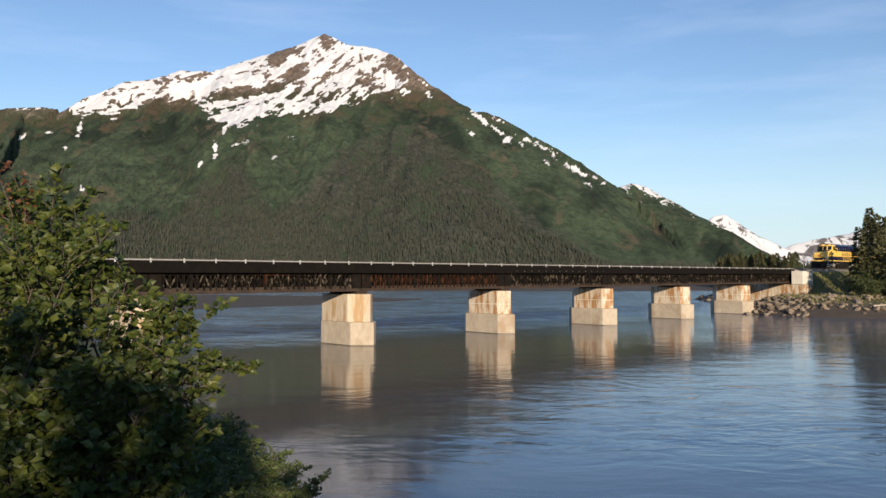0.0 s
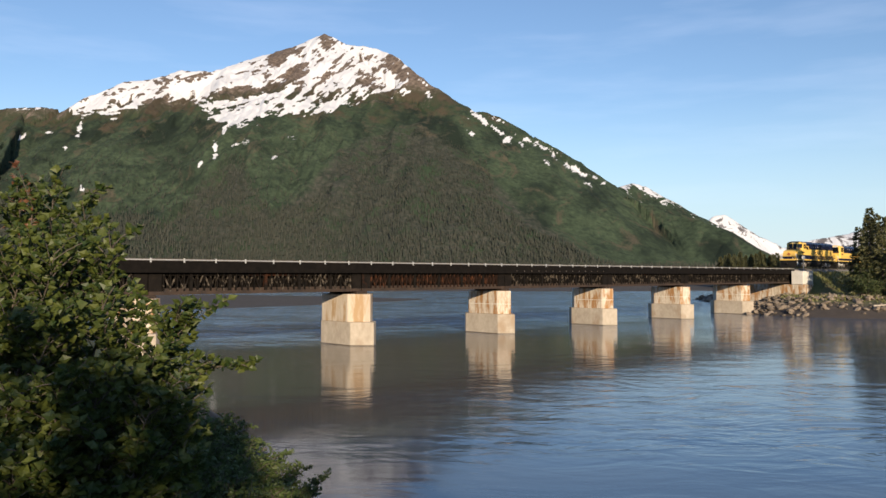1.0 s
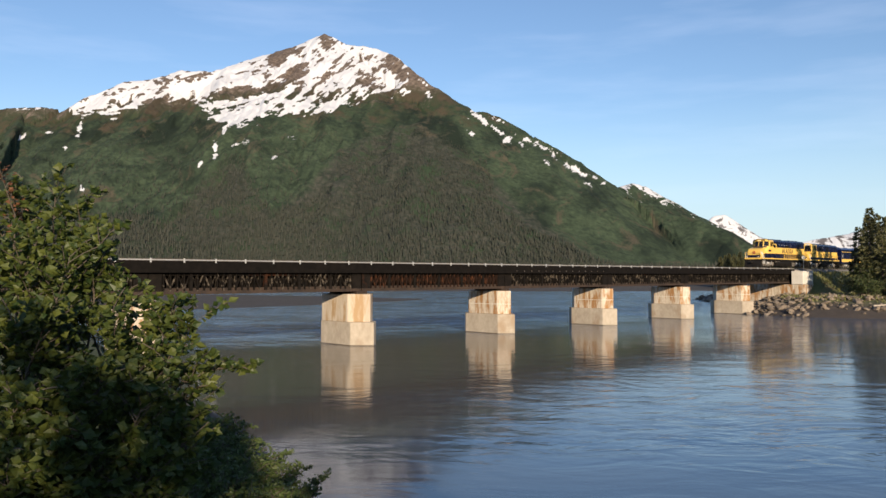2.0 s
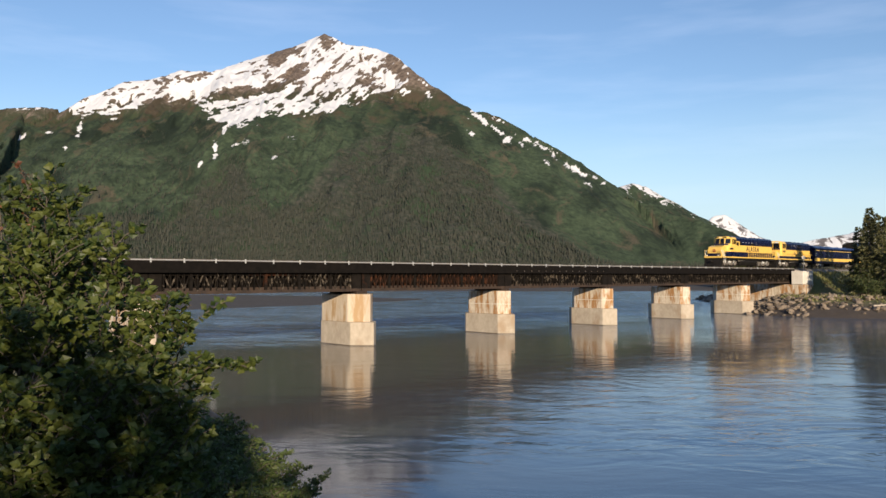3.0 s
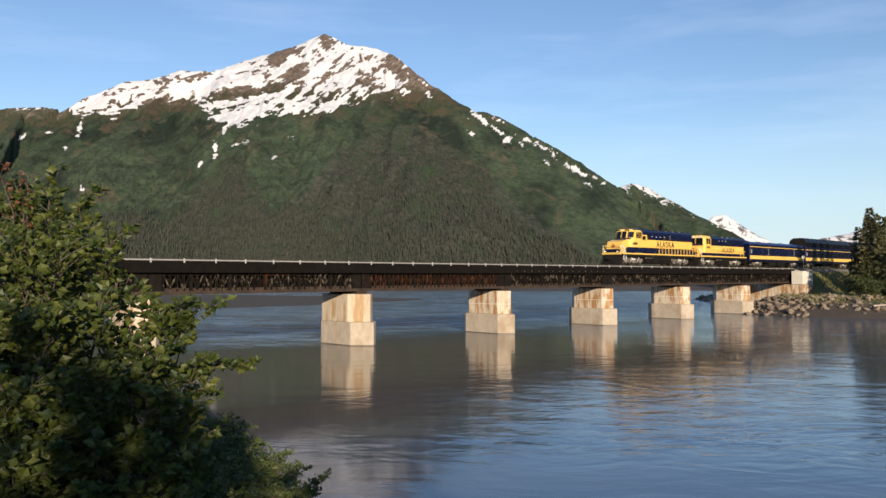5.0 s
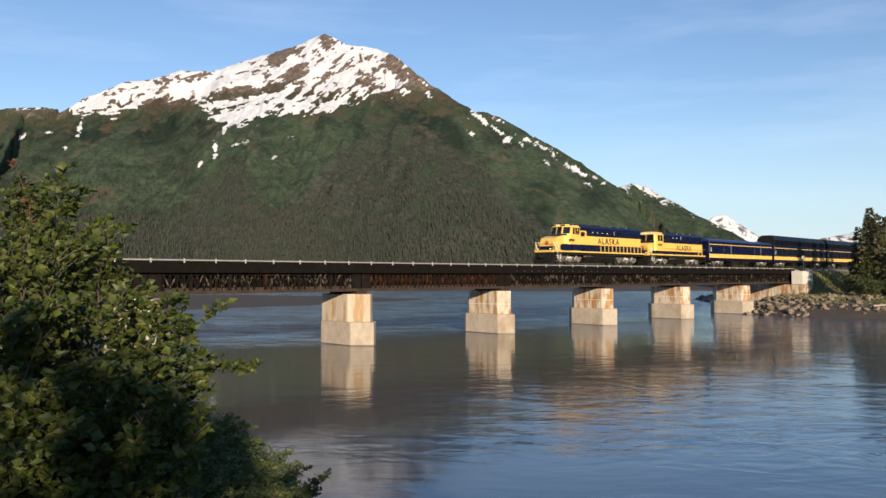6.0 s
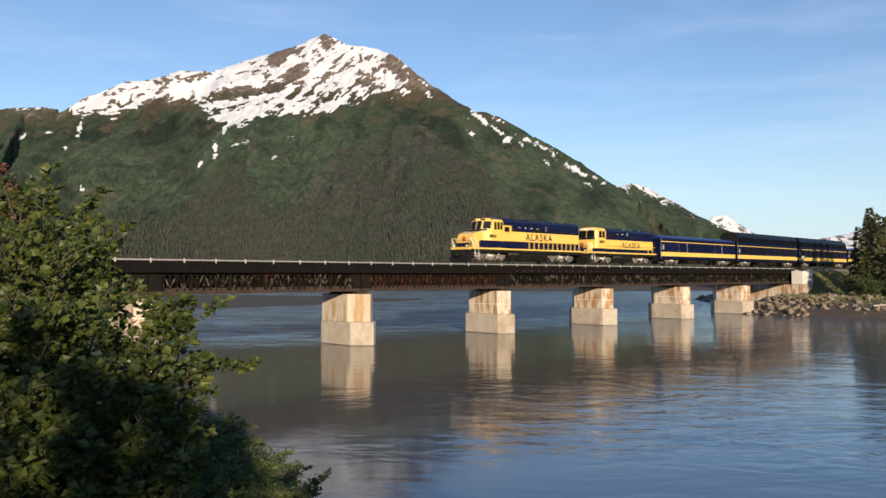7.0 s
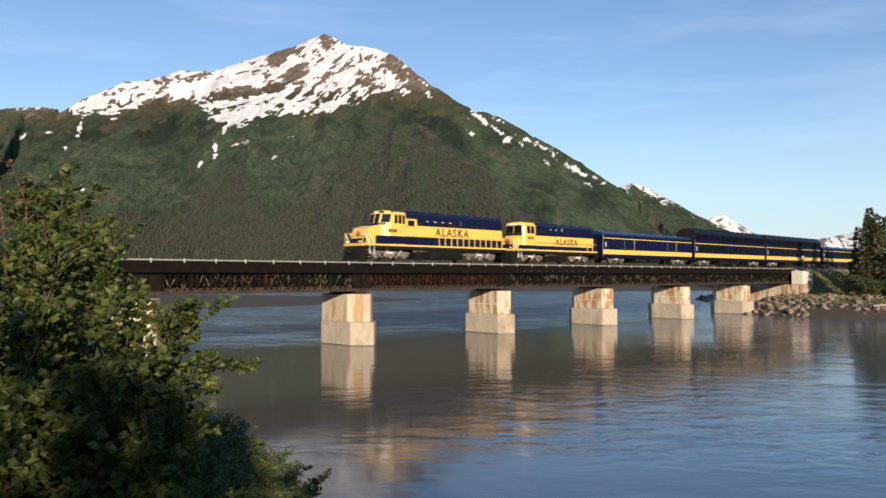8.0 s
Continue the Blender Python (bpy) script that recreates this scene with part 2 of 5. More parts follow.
def leaf_material(name, c1, c2, through_amount=0.35):
    m = surface(name, c1, c2, 3.0, 0.5, 0.0, isle=1.2, rough_var=0.1)
    n, l = m.node_tree.nodes, m.node_tree.links
    b = n["Principled BSDF"]
    tr = n.new("ShaderNodeBsdfTranslucent")
    l.new(b.inputs["Base Color"].links[0].from_socket, tr.inputs["Color"])
    mx = n.new("ShaderNodeMixShader")
    mx.inputs[0].default_value = through_amount
    l.new(b.outputs[0], mx.inputs[1])
    l.new(tr.outputs[0], mx.inputs[2])
    l.new(mx.outputs[0], n["Material Output"].inputs["Surface"])
    return m


M_MOUNT = mountain_material("mountain_slope", ragged=(7.0, 7.0), melt=(-0.6, 0.8), drifts=False)
M_BACK = mountain_material("back_ridge_slope", 0.54)
M_FAR = mountain_material("snow_peak_slope", 0.535, True)
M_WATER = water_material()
M_GROUND = ground_material()
M_CONC_LOW = surface("pale_concrete", (0.35, 0.29, 0.22), (0.51, 0.44, 0.35), 0.5, 0.85, 0.35, blotch=(0.34, 0.255, 0.175), blotch_scale=0.35, stretch=(1, 1, 0.7), fine=5.0)
M_CONC_UP = surface("rust_stained_concrete", (0.44, 0.36, 0.265), (0.72, 0.64, 0.53), 1.1, 0.85, 0.4, blotch=(0.36, 0.19, 0.075), blotch_scale=1.7, blotch_at=0.465, stretch=(1, 1, 0.22))
M_CONC_MID = surface("faintly_stained_concrete", (0.46, 0.37, 0.275), (0.66, 0.57, 0.45), 0.7, 0.85, 0.4, blotch=(0.42, 0.28, 0.15), blotch_scale=1.3, blotch_at=0.50, stretch=(1, 1, 0.2), fine=5.0)
M_CLEAN = surface("clean_white_concrete", (0.62, 0.58, 0.50), (0.74, 0.70, 0.63), 0.7, 0.85, 0.3)
M_DOME = dull(surface("black_tinted_dome_glass", (0.003, 0.004, 0.008), (0.006, 0.008, 0.016), 0.7, 0.25, 0.0, rough_var=0.06))
M_WET = surface("wet_concrete", (0.11, 0.085, 0.06), (0.19, 0.15, 0.11), 0.8, 0.35, 0.3)
M_STEEL = dull(surface("dark_weathered_steel", (0.004, 0.0034, 0.003), (0.018, 0.014, 0.011), 1.6, 0.7, 0.4, blotch=(0.09, 0.032, 0.015), blotch_scale=0.25, blotch_at=0.62))
# pale blotches paint the sunlight that the dark lattice bars catch
M_GLINT_LATTICE = dull(surface("lattice_steel_with_painted_glints", (0.003, 0.0026, 0.0022), (0.014, 0.011, 0.009), 1.6, 0.75, 0.4, blotch=(0.135, 0.112, 0.088), blotch_scale=2.0, blotch_at=0.53, rough_var=0.1))
M_RUSTED = dull(surface("rusted_lattice_steel", (0.006, 0.004, 0.003), (0.035, 0.018, 0.012), 1.6, 0.75, 0.4, blotch=(0.10, 0.040, 0.020), blotch_scale=1.5, blotch_at=0.54, rough_var=0.1))
M_FLANGE = surface("rusty_steel_flange", (0.016, 0.011, 0.008), (0.060, 0.036, 0.023), 0.8, 0.75, 0.4)
M_TIMBER = dull(surface("creosoted_timber", (0.003, 0.0027, 0.0024), (0.012, 0.0095, 0.008), 2.0, 0.85, 0.5))
M_GALV = surface("galvanised_steel", (0.42, 0.42, 0.42), (0.62, 0.62, 0.60), 2.0, 0.45, 0.1, metal=0.3)
M_RAIL = surface("worn_rail_steel", (0.16, 0.12, 0.09), (0.30, 0.26, 0.23), 2.0, 0.45, 0.2, metal=0.7)
M_BALLAST = surface("crushed_stone_ballast", (0.10, 0.095, 0.09), (0.24, 0.22, 0.20), 3.0, 0.95, 1.0)
M_YELLOW = surface("yellow_train_paint", (0.80, 0.50, 0.10), (0.88, 0.58, 0.14), 0.6, 0.32, 0.03, blotch=(0.68, 0.43, 0.10), blotch_scale=0.5, blotch_at=0.6, stretch=(1, 1, 0.4))
M_BLUE = surface("dark_blue_train_paint", (0.003, 0.005, 0.028), (0.006, 0.010, 0.045), 0.6, 0.28, 0.03, blotch=(0.008, 0.010, 0.026), blotch_scale=0.4, blotch_at=0.62, stretch=(1, 1, 0.4))
# car blue made lighter: the sun on the roofs is put into the colour
M_SUNLIT_BLUE = surface("blue_roof_paint_with_sun_painted_in", (0.012, 0.025, 0.10), (0.022, 0.045, 0.15), 0.6, 0.35, 0.05)
M_BLACK = dull(surface("sooty_black_paint", (0.006, 0.006, 0.006), (0.024, 0.021, 0.018), 1.0, 0.6, 0.2))
# bright highlights and dark gaps of the running gear painted as speckle
M_TRUCK = surface("grey_bogie_steel_with_painted_highlights", (0.012, 0.010, 0.009), (0.36, 0.32, 0.275), 4.5, 0.6, 0.5, blotch=(0.012, 0.010, 0.009), blotch_scale=2.2, blotch_at=0.52)
M_WHEEL = surface("dark_wheel_steel", (0.05, 0.043, 0.038), (0.15, 0.13, 0.11), 2.0, 0.5, 0.2, metal=0.6)
M_GLASS = glass_dark("dark_window_glass")
M_LAMP = glow("headlight_glass", (1.0, 0.86, 0.6), 0.35)
M_WHITE = surface("white_paint", (0.70, 0.69, 0.66), (0.82, 0.81, 0.78), 1.5, 0.5, 0.05)
M_RED = surface("red_emblem_paint", (0.35, 0.06, 0.03), (0.45, 0.09, 0.04), 1.5, 0.5, 0.0)
M_STONE = surface("grey_riprap_stone", (0.050, 0.038, 0.028), (0.29, 0.23, 0.17), 0.7, 0.9, 0.7, isle=1.0, dist=0.06)
M_BARK = surface("grey_brown_bark", (0.06, 0.048, 0.036), (0.13, 0.105, 0.08), 6.0, 0.9, 0.5)
M_DRIFT = surface("bleached_driftwood", (0.36, 0.30, 0.23), (0.50, 0.43, 0.35), 2.0, 0.8, 0.4)
M_LEAF = leaf_material("alder_leaf", (0.034, 0.062, 0.015), (0.125, 0.145, 0.028))
M_TWIG = leaf_material("reddish_dry_leaf", (0.14, 0.055, 0.03), (0.24, 0.11, 0.05))
M_LEAF_LOW = leaf_material("willow_leaf", (0.055, 0.085, 0.022), (0.115, 0.15, 0.045))
M_SPRUCE = leaf_material("spruce_needles", (0.036, 0.048, 0.022), (0.17, 0.16, 0.065), 0.2)
M_COTTON = leaf_material("shrub_leaf", (0.05, 0.075, 0.02), (0.10, 0.12, 0.035), 0.3)
M_WOODS = surface("far_conifer", (0.020, 0.028, 0.019), (0.052, 0.053, 0.041), 0.05, 0.95, 0.0, isle=1.3)
M_DRYGRASS = leaf_material("bank_grass_blade", (0.12, 0.14, 0.04), (0.26, 0.24, 0.09), 0.3)


# ---- mesh helpers ----
def part(name, bm, material, parent=None, label=""):
    """Links a bmesh as one mesh object, under a thing or a part."""
    me = bpy.data.meshes.new(name)
    bm.to_mesh(me)
    bm.free()
    me.materials.append(material)
    ob = new(name, me)
    ob.parent = parent
    if label:
        tagged(ob, label)
    return ob


def mesh_part(name, verts, faces, material, parent=None, label="", smooth=False):
    me = bpy.data.meshes.new(name)
    me.from_pydata([tuple(v) for v in verts], [], [tuple(f) for f in faces])
    if smooth:
        me.polygons.foreach_set("use_smooth", [True] * len(me.polygons))
    me.materials.append(material)
    ob = new(name, me)
    ob.parent = parent
    if label:
        tagged(ob, label)
    return ob


def box(bm, x0, x1, y0, y1, z0, z1, bevel=0.0):
    ret = bmesh.ops.create_cube(bm, size=1.0, matrix=Matrix.Translation(((x0 + x1) / 2, (y0 + y1) / 2, (z0 + z1) / 2)) @ Matrix.Diagonal((x1 - x0, y1 - y0, z1 - z0, 1)))
    if bevel:
        es = {e for v in ret["verts"] for e in v.link_edges}
        bmesh.ops.bevel(bm, geom=list(es), offset=bevel, segments=1, affect="EDGES")
    return bm


def one_box(*a, bevel=0.0):
    return box(bmesh.new(), *a, bevel=bevel)


def prism(bm, outline, axis, a, b):
    """Extrudes a closed outline (pairs) along axis 'x', 'y' or 'z' from a to b."""
    def at(p, c):
        return {"x": (c, p[0], p[1]), "y": (p[0], c, p[1]), "z": (p[0], p[1], c)}[axis]
    v0, v1 = [bm.verts.new(at(p, a)) for p in outline], [bm.verts.new(at(p, b)) for p in outline]
    k = len(outline)
    bm.faces.new(v0)
    bm.faces.new(v1[::-1])
    for i in range(k):
        bm.faces.new((v0[i], v0[(i + 1) % k], v1[(i + 1) % k], v1[i]))
    bmesh.ops.recalc_face_normals(bm, faces=bm.faces[:])
    return bm


def rod(bm, p, q, r0, r1=None, sides=6):
    p, q = Vector(p), Vector(q)
    r1 = r0 if r1 is None else r1
    d = q - p
    m = Matrix.Translation((p + q) / 2) @ d.to_track_quat("Z", "Y").to_matrix().to_4x4()
    bmesh.ops.create_cone(bm, cap_ends=True, segments=sides, radius1=r0, radius2=r1, depth=d.length, matrix=m)
    return bm


def beam(bm, p, q, w, h):
    """A square bar from p to q."""
    p, q = Vector(p), Vector(q)
    d = q - p
    m = Matrix.Translation((p + q) / 2) @ d.to_track_quat("X", "Z").to_matrix().to_4x4() @ Matrix.Diagonal((d.length, w, h, 1))
    bmesh.ops.create_cube(bm, size=1.0, matrix=m)
    return bm


def thing(name, m, label, category, group="", kind=""):
    ob = new(name)
    ob.matrix_world = m
    return tagged(ob, label, category, group, kind)


def hash2(ix, iy, seed):
    h = np.sin(ix * 127.1 + iy * 311.7 + seed * 74.7) * 43758.5453
    return h - np.floor(h)


def vnoise(x, y, seed=0):
    ix, iy = np.floor(x), np.floor(y)
    fx, fy = x - ix, y - iy
    fx, fy = fx * fx * (3 - 2 * fx), fy * fy * (3 - 2 * fy)
    a, b = hash2(ix, iy, seed), hash2(ix + 1, iy, seed)
    c, d = hash2(ix, iy + 1, seed), hash2(ix + 1, iy + 1, seed)
    return (a * (1 - fx) + b * fx) * (1 - fy) + (c * (1 - fx) + d * fx) * fy


def fbm(x, y, octaves=5, seed=0, ridged=False):
    t, amp, tot = 0.0, 1.0, 0.0
    for o in range(octaves):
        v = vnoise(x * 2 ** o, y * 2 ** o, seed + o)
        t = t + amp * ((1 - np.abs(2 * v - 1)) if ridged else v)
        tot += amp
        amp *= 0.5
    return t / tot


def smooth(x, a, b):
    t = np.clip((x - a) / (b - a), 0, 1)
    return t * t * (3 - 2 * t)


def sheet(name, X, Y, Z, material, label, category):
    r, c = X.shape
    idx = np.arange(r * c).reshape(r, c)
    f = np.stack([idx[:-1, :-1], idx[:-1, 1:], idx[1:, 1:], idx[1:, :-1]], -1).reshape(-1, 4)
    ob = mesh_part(name, np.stack([X, Y, Z], -1).reshape(-1, 3).tolist(), f.tolist(), material, smooth=True)
    return tagged(ob, label, category, kind="structure")


# ---- plan: bridge axis ----
BRIDGE = pose(-8.8, 72.8, 0, 0, 0, 44.8)
SPAN, RAIL_Z, DECK_Z = 20.0, 7.6, 7.45
B_INV = BRIDGE.inverted()


def seg_distance(X, Y, pts):
    """Distance to a polyline, and the side: positive on its left."""
    best, side = np.full(X.shape, 1e9), np.ones(X.shape)
    for (ax, ay), (bx, by) in zip(pts[:-1], pts[1:]):
        dx, dy = bx - ax, by - ay
        t = np.clip(((X - ax) * dx + (Y - ay) * dy) / (dx * dx + dy * dy), 0, 1)
        d = np.hypot(X - ax - t * dx, Y - ay - t * dy)
        s = np.where(dx * (Y - ay) - dy * (X - ax) >= 0, 1.0, -1.0)
        near = d < best - 1e-6
        side = np.where(near, s, side)
        best = np.minimum(best, d)
    return best, side


NEAR_SHORE = ((30, -46), (2, 10), (-3.6, 22), (-8, 31), (-12, 38), (-30, 52), (-70, 66), (-400, 120))
RIGHT_SHORE = ((400, -60), (110, 84), (66, 111), (53, 119), (49, 128), (55, 150), (66, 205), (160, 300), (500, 420))
SAND_EDGE = ((-400, 100), (-47, 143), (-22, 170), (-3, 206), (-20, 222), (-60, 246), (-400, 300))


def ground_height(X, Y):
    wob = (fbm(X * 0.12, Y * 0.12, 4, 11) - 0.5)
    d, s = seg_distance(X, Y, NEAR_SHORE)
    d = d * s
    near = np.minimum(d * 0.72 + wob * 1.5, 4.7 + wob * 0.4)
    d, s = seg_distance(X, Y, RIGHT_SHORE)
    d = d * -s + wob * 3.0
    right = np.minimum(d * 0.30, 2.5 + wob * 0.9)
    c, q = math.cos(radians(44.8)), math.sin(radians(44.8))
    along = (X + 8.8) * c + (Y - 72.8) * q
    off = np.abs(-(X + 8.8) * q + (Y - 72.8) * c)
    bank = 7.0 - np.maximum(off - 3.0, 0) * 0.62 - np.maximum(102.3 - along, 0) * 5.0 + wob * 0.5
    bank2 = 7.0 - np.maximum(off - 3.0, 0) * 0.62 - np.maximum(along + 62, 0) * 1.2
    d, s = seg_distance(X, Y, SAND_EDGE)
    sand = np.minimum(d * s * 0.03 + wob * 0.15, 0.5 + wob * 0.25)
    far = np.clip((Y - 305 - 30 * wob - 0.02 * np.abs(X)) * 0.03, -2, 3.0) + smooth(Y, 350, 900) * 4
    z = np.maximum.reduce([near, right, bank, bank2, sand, far, np.full(X.shape, -1.6)])
    return np.maximum(z, -1.6)


def ground_at(x, y):
    return float(ground_height(np.array([[float(x)]]), np.array([[float(y)]]))[0, 0])


# ---- ground, water, mountains ----
def build_ground():
    front = np.linspace(-42, 42, 300)
    back = np.linspace(42, 318, 90)[1:]
    ang = np.radians(np.concatenate([front, back]))
    r = np.concatenate([[0.05], np.geomspace(0.8, 400, 210), np.geomspace(420, 4900, 24)])
    A, R = np.meshgrid(ang, r)
    X, Y = R * np.sin(A), R * np.cos(A)
    return sheet("ground", X, Y, ground_height(X, Y), M_GROUND, "silt and grass river banks with open sand flats", "ground")


def build_water():
    bm = bmesh.new()
    bmesh.ops.create_grid(bm, x_segments=40, y_segments=40, size=1.0, matrix=Matrix.Diagonal((900, 480, 1, 1)))
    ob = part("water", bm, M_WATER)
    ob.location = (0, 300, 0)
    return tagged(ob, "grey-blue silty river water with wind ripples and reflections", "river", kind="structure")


def ray_point(across, down, depth):
    u, v, c, q = (across - 784) / 1383, (441 - down) / 1383, math.cos(radians(1.9)), math.sin(radians(1.9))
    k = depth / (c - v * q)
    return (u * k, depth, 6.35 + (q + v * c) * k)


def ridge_field(X, Y, ridges):
    """Height of slopes that fall off from ridge lines, and the distance to the nearest ridge; each ridge is (slope, points)."""
    z, near = np.full(X.shape, -400.0), np.full(X.shape, 1e9)
    for slope, pts in ridges:
        for (ax, ay, az), (bx, by, bz) in zip(pts[:-1], pts[1:]):
            dx, dy = bx - ax, by - ay
            t = np.clip(((X - ax) * dx + (Y - ay) * dy) / (dx * dx + dy * dy), 0, 1)
            d = np.hypot(X - ax - t * dx, Y - ay - t * dy)
            zz = az + t * (bz - az) - slope * d
            near = np.where(zz > z, d, near)
            top = np.maximum(z, zz)
            z = top
    return z, near


def terrain(name, ridges, material, label, across, d0, d1, rows, rough, cover, foot=-20):
    depth = np.linspace(d0, d1, rows)
    T, D = np.meshgrid((across - 784) / 1383, depth)
    X, Y = T * D, D
    _, near = ridge_field(X, Y, ridges)
    free = smooth(near, 30, 220)
    wx, wy = (fbm(X / 300, Y / 300, 4, 3) - 0.5) * 60 * free, (fbm(X / 300, Y / 300, 4, 9) - 0.5) * 80 * free
    z, near = ridge_field(X + wx, Y + wy, ridges)
    fade = smooth(near, 10, 260) * smooth(z, 0, 200)
    gully = fbm(X / 190 + wy / 160, Y / 620 + wx / 200, 5, 21, True)
    rill = fbm(X / 62 + wx / 60, Y / 260, 4, 27, True)
    fade = fade * np.interp(across, [520, 800], [1.0, 0.30])
    z = z + rough * (fade * ((gully - 0.95) * 120 + (rill - 0.7) * 34) + smooth(z, 0, 200) * (fbm(X / 42, Y / 55, 4, 5) - 0.55) * 14)
    ob = sheet(name, X, Y, np.maximum(z, foot), material, label, "mountain")
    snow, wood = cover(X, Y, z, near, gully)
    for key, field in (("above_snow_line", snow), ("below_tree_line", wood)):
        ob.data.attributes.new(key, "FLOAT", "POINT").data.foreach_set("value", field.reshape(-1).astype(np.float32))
    return ob, (across, depth, z, wood)


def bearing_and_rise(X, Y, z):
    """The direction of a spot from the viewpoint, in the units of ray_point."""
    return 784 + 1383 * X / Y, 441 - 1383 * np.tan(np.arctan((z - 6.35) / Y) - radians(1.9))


def blots(a, r, spots):
    """How deep a spot lies within the nearest of some tilted ellipses (across, down, half length, half width, tilt)."""
    best = np.full(a.shape, -60.0)
    for ca, cr, la, lr, tilt in spots:
        c, q = math.cos(radians(tilt)), math.sin(radians(tilt))
        u, v = (a - ca) * c + (r - cr) * q, -(a - ca) * q + (r - cr) * c
        best = np.maximum(best, (1 - np.hypot(u / la, v / lr)) * min(la, lr))
    return best


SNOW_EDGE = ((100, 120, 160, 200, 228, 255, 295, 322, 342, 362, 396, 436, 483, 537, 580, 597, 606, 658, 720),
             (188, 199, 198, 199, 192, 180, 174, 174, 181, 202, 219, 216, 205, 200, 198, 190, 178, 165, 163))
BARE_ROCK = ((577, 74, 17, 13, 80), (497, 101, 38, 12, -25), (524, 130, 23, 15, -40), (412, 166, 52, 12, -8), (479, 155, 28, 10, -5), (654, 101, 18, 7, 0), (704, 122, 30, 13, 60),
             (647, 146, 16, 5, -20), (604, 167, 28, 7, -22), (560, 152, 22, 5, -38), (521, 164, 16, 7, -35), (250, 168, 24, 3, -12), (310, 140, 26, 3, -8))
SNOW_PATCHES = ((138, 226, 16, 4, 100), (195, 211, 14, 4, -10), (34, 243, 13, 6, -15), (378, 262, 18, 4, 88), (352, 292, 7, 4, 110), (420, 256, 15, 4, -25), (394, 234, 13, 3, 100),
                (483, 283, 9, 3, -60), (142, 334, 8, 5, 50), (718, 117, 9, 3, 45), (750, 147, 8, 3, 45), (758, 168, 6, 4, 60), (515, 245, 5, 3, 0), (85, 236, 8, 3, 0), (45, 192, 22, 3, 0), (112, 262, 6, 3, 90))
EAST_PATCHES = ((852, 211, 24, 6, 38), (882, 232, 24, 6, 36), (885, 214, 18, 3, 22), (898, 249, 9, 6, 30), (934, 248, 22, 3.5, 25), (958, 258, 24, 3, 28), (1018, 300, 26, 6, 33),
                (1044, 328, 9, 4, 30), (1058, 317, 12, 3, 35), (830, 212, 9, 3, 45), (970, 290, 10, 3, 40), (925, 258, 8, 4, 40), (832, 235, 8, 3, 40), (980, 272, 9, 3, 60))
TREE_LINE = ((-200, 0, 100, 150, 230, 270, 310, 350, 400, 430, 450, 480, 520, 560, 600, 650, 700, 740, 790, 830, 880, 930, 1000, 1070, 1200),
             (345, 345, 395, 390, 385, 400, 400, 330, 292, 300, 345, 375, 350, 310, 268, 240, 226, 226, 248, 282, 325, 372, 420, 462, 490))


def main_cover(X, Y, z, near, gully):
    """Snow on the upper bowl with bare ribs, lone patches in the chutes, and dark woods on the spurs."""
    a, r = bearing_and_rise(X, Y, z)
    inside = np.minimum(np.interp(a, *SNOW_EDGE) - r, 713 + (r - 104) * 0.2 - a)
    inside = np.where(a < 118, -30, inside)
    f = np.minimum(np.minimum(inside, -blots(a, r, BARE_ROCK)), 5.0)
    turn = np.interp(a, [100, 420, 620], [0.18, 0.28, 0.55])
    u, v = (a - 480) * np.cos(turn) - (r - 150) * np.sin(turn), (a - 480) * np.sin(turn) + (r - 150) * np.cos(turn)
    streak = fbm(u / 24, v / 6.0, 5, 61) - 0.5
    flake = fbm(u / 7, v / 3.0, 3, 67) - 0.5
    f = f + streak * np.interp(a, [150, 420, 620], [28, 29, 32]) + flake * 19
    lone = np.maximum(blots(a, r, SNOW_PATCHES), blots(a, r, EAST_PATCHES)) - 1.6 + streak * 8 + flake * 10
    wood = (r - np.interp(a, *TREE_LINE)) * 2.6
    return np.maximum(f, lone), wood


def back_cover(X, Y, z, near, gully):
    return 60 - 0.55 * near + 160 * (0.72 - gully), 150 - z


def far_cover(X, Y, z, near, gully):
    return np.full(X.shape, 220.0), np.full(X.shape, -300.0)


def P(*a):
    return [ray_point(*p) for p in a]


WEST_CREST = P((-500, 230, 2900), (-150, 205, 2850), (20, 190, 2800), (90, 191, 2840), (117, 195, 2860), (168, 166, 2920), (221, 146, 2960), (268, 140, 2980), (322, 124, 3000),
               (376, 128, 3020), (436, 106, 3050), (483, 93, 3030), (523, 81, 3010), (560, 66, 3005), (574, 59, 3000))
EAST_CREST = P((574, 59, 3000), (590, 66, 2970), (611, 77, 2940), (671, 86, 2870), (705, 103, 2750), (738, 130, 2620))
EAST_SHOULDER = P((738, 130, 2620), (772, 156, 2560), (799, 177, 2520), (832, 198, 2480), (855, 197, 2480), (891, 210, 2470), (931, 235, 2440), (981, 260, 2400), (1021, 288, 2350),
                  (1061, 314, 2300), (1092, 333, 2260), (1132, 357, 2200), (1182, 375, 2140), (1237, 391, 2060), (1262, 400, 2020), (1300, 418, 1950), (1345, 443, 1880), (1410, 470, 1800))
MAIN_RIDGES = [
    (0.60, WEST_CREST), (1.05, EAST_CREST), (0.66, EAST_SHOULDER),
    (0.72, P((660, 110, 2850), (630, 190, 2560), (640, 255, 2300), (600, 335, 2000), (560, 410, 1650))),
    (0.75, P((330, 140, 2950), (325, 186, 2700), (250, 305, 2250), (190, 400, 1750))),
    (0.75, P((40, 198, 2780), (10, 260, 2400), (-60, 340, 2000))),
    (0.75, P((560, 75, 2990), (500, 150, 2800), (455, 240, 2450), (420, 340, 2050))),
]
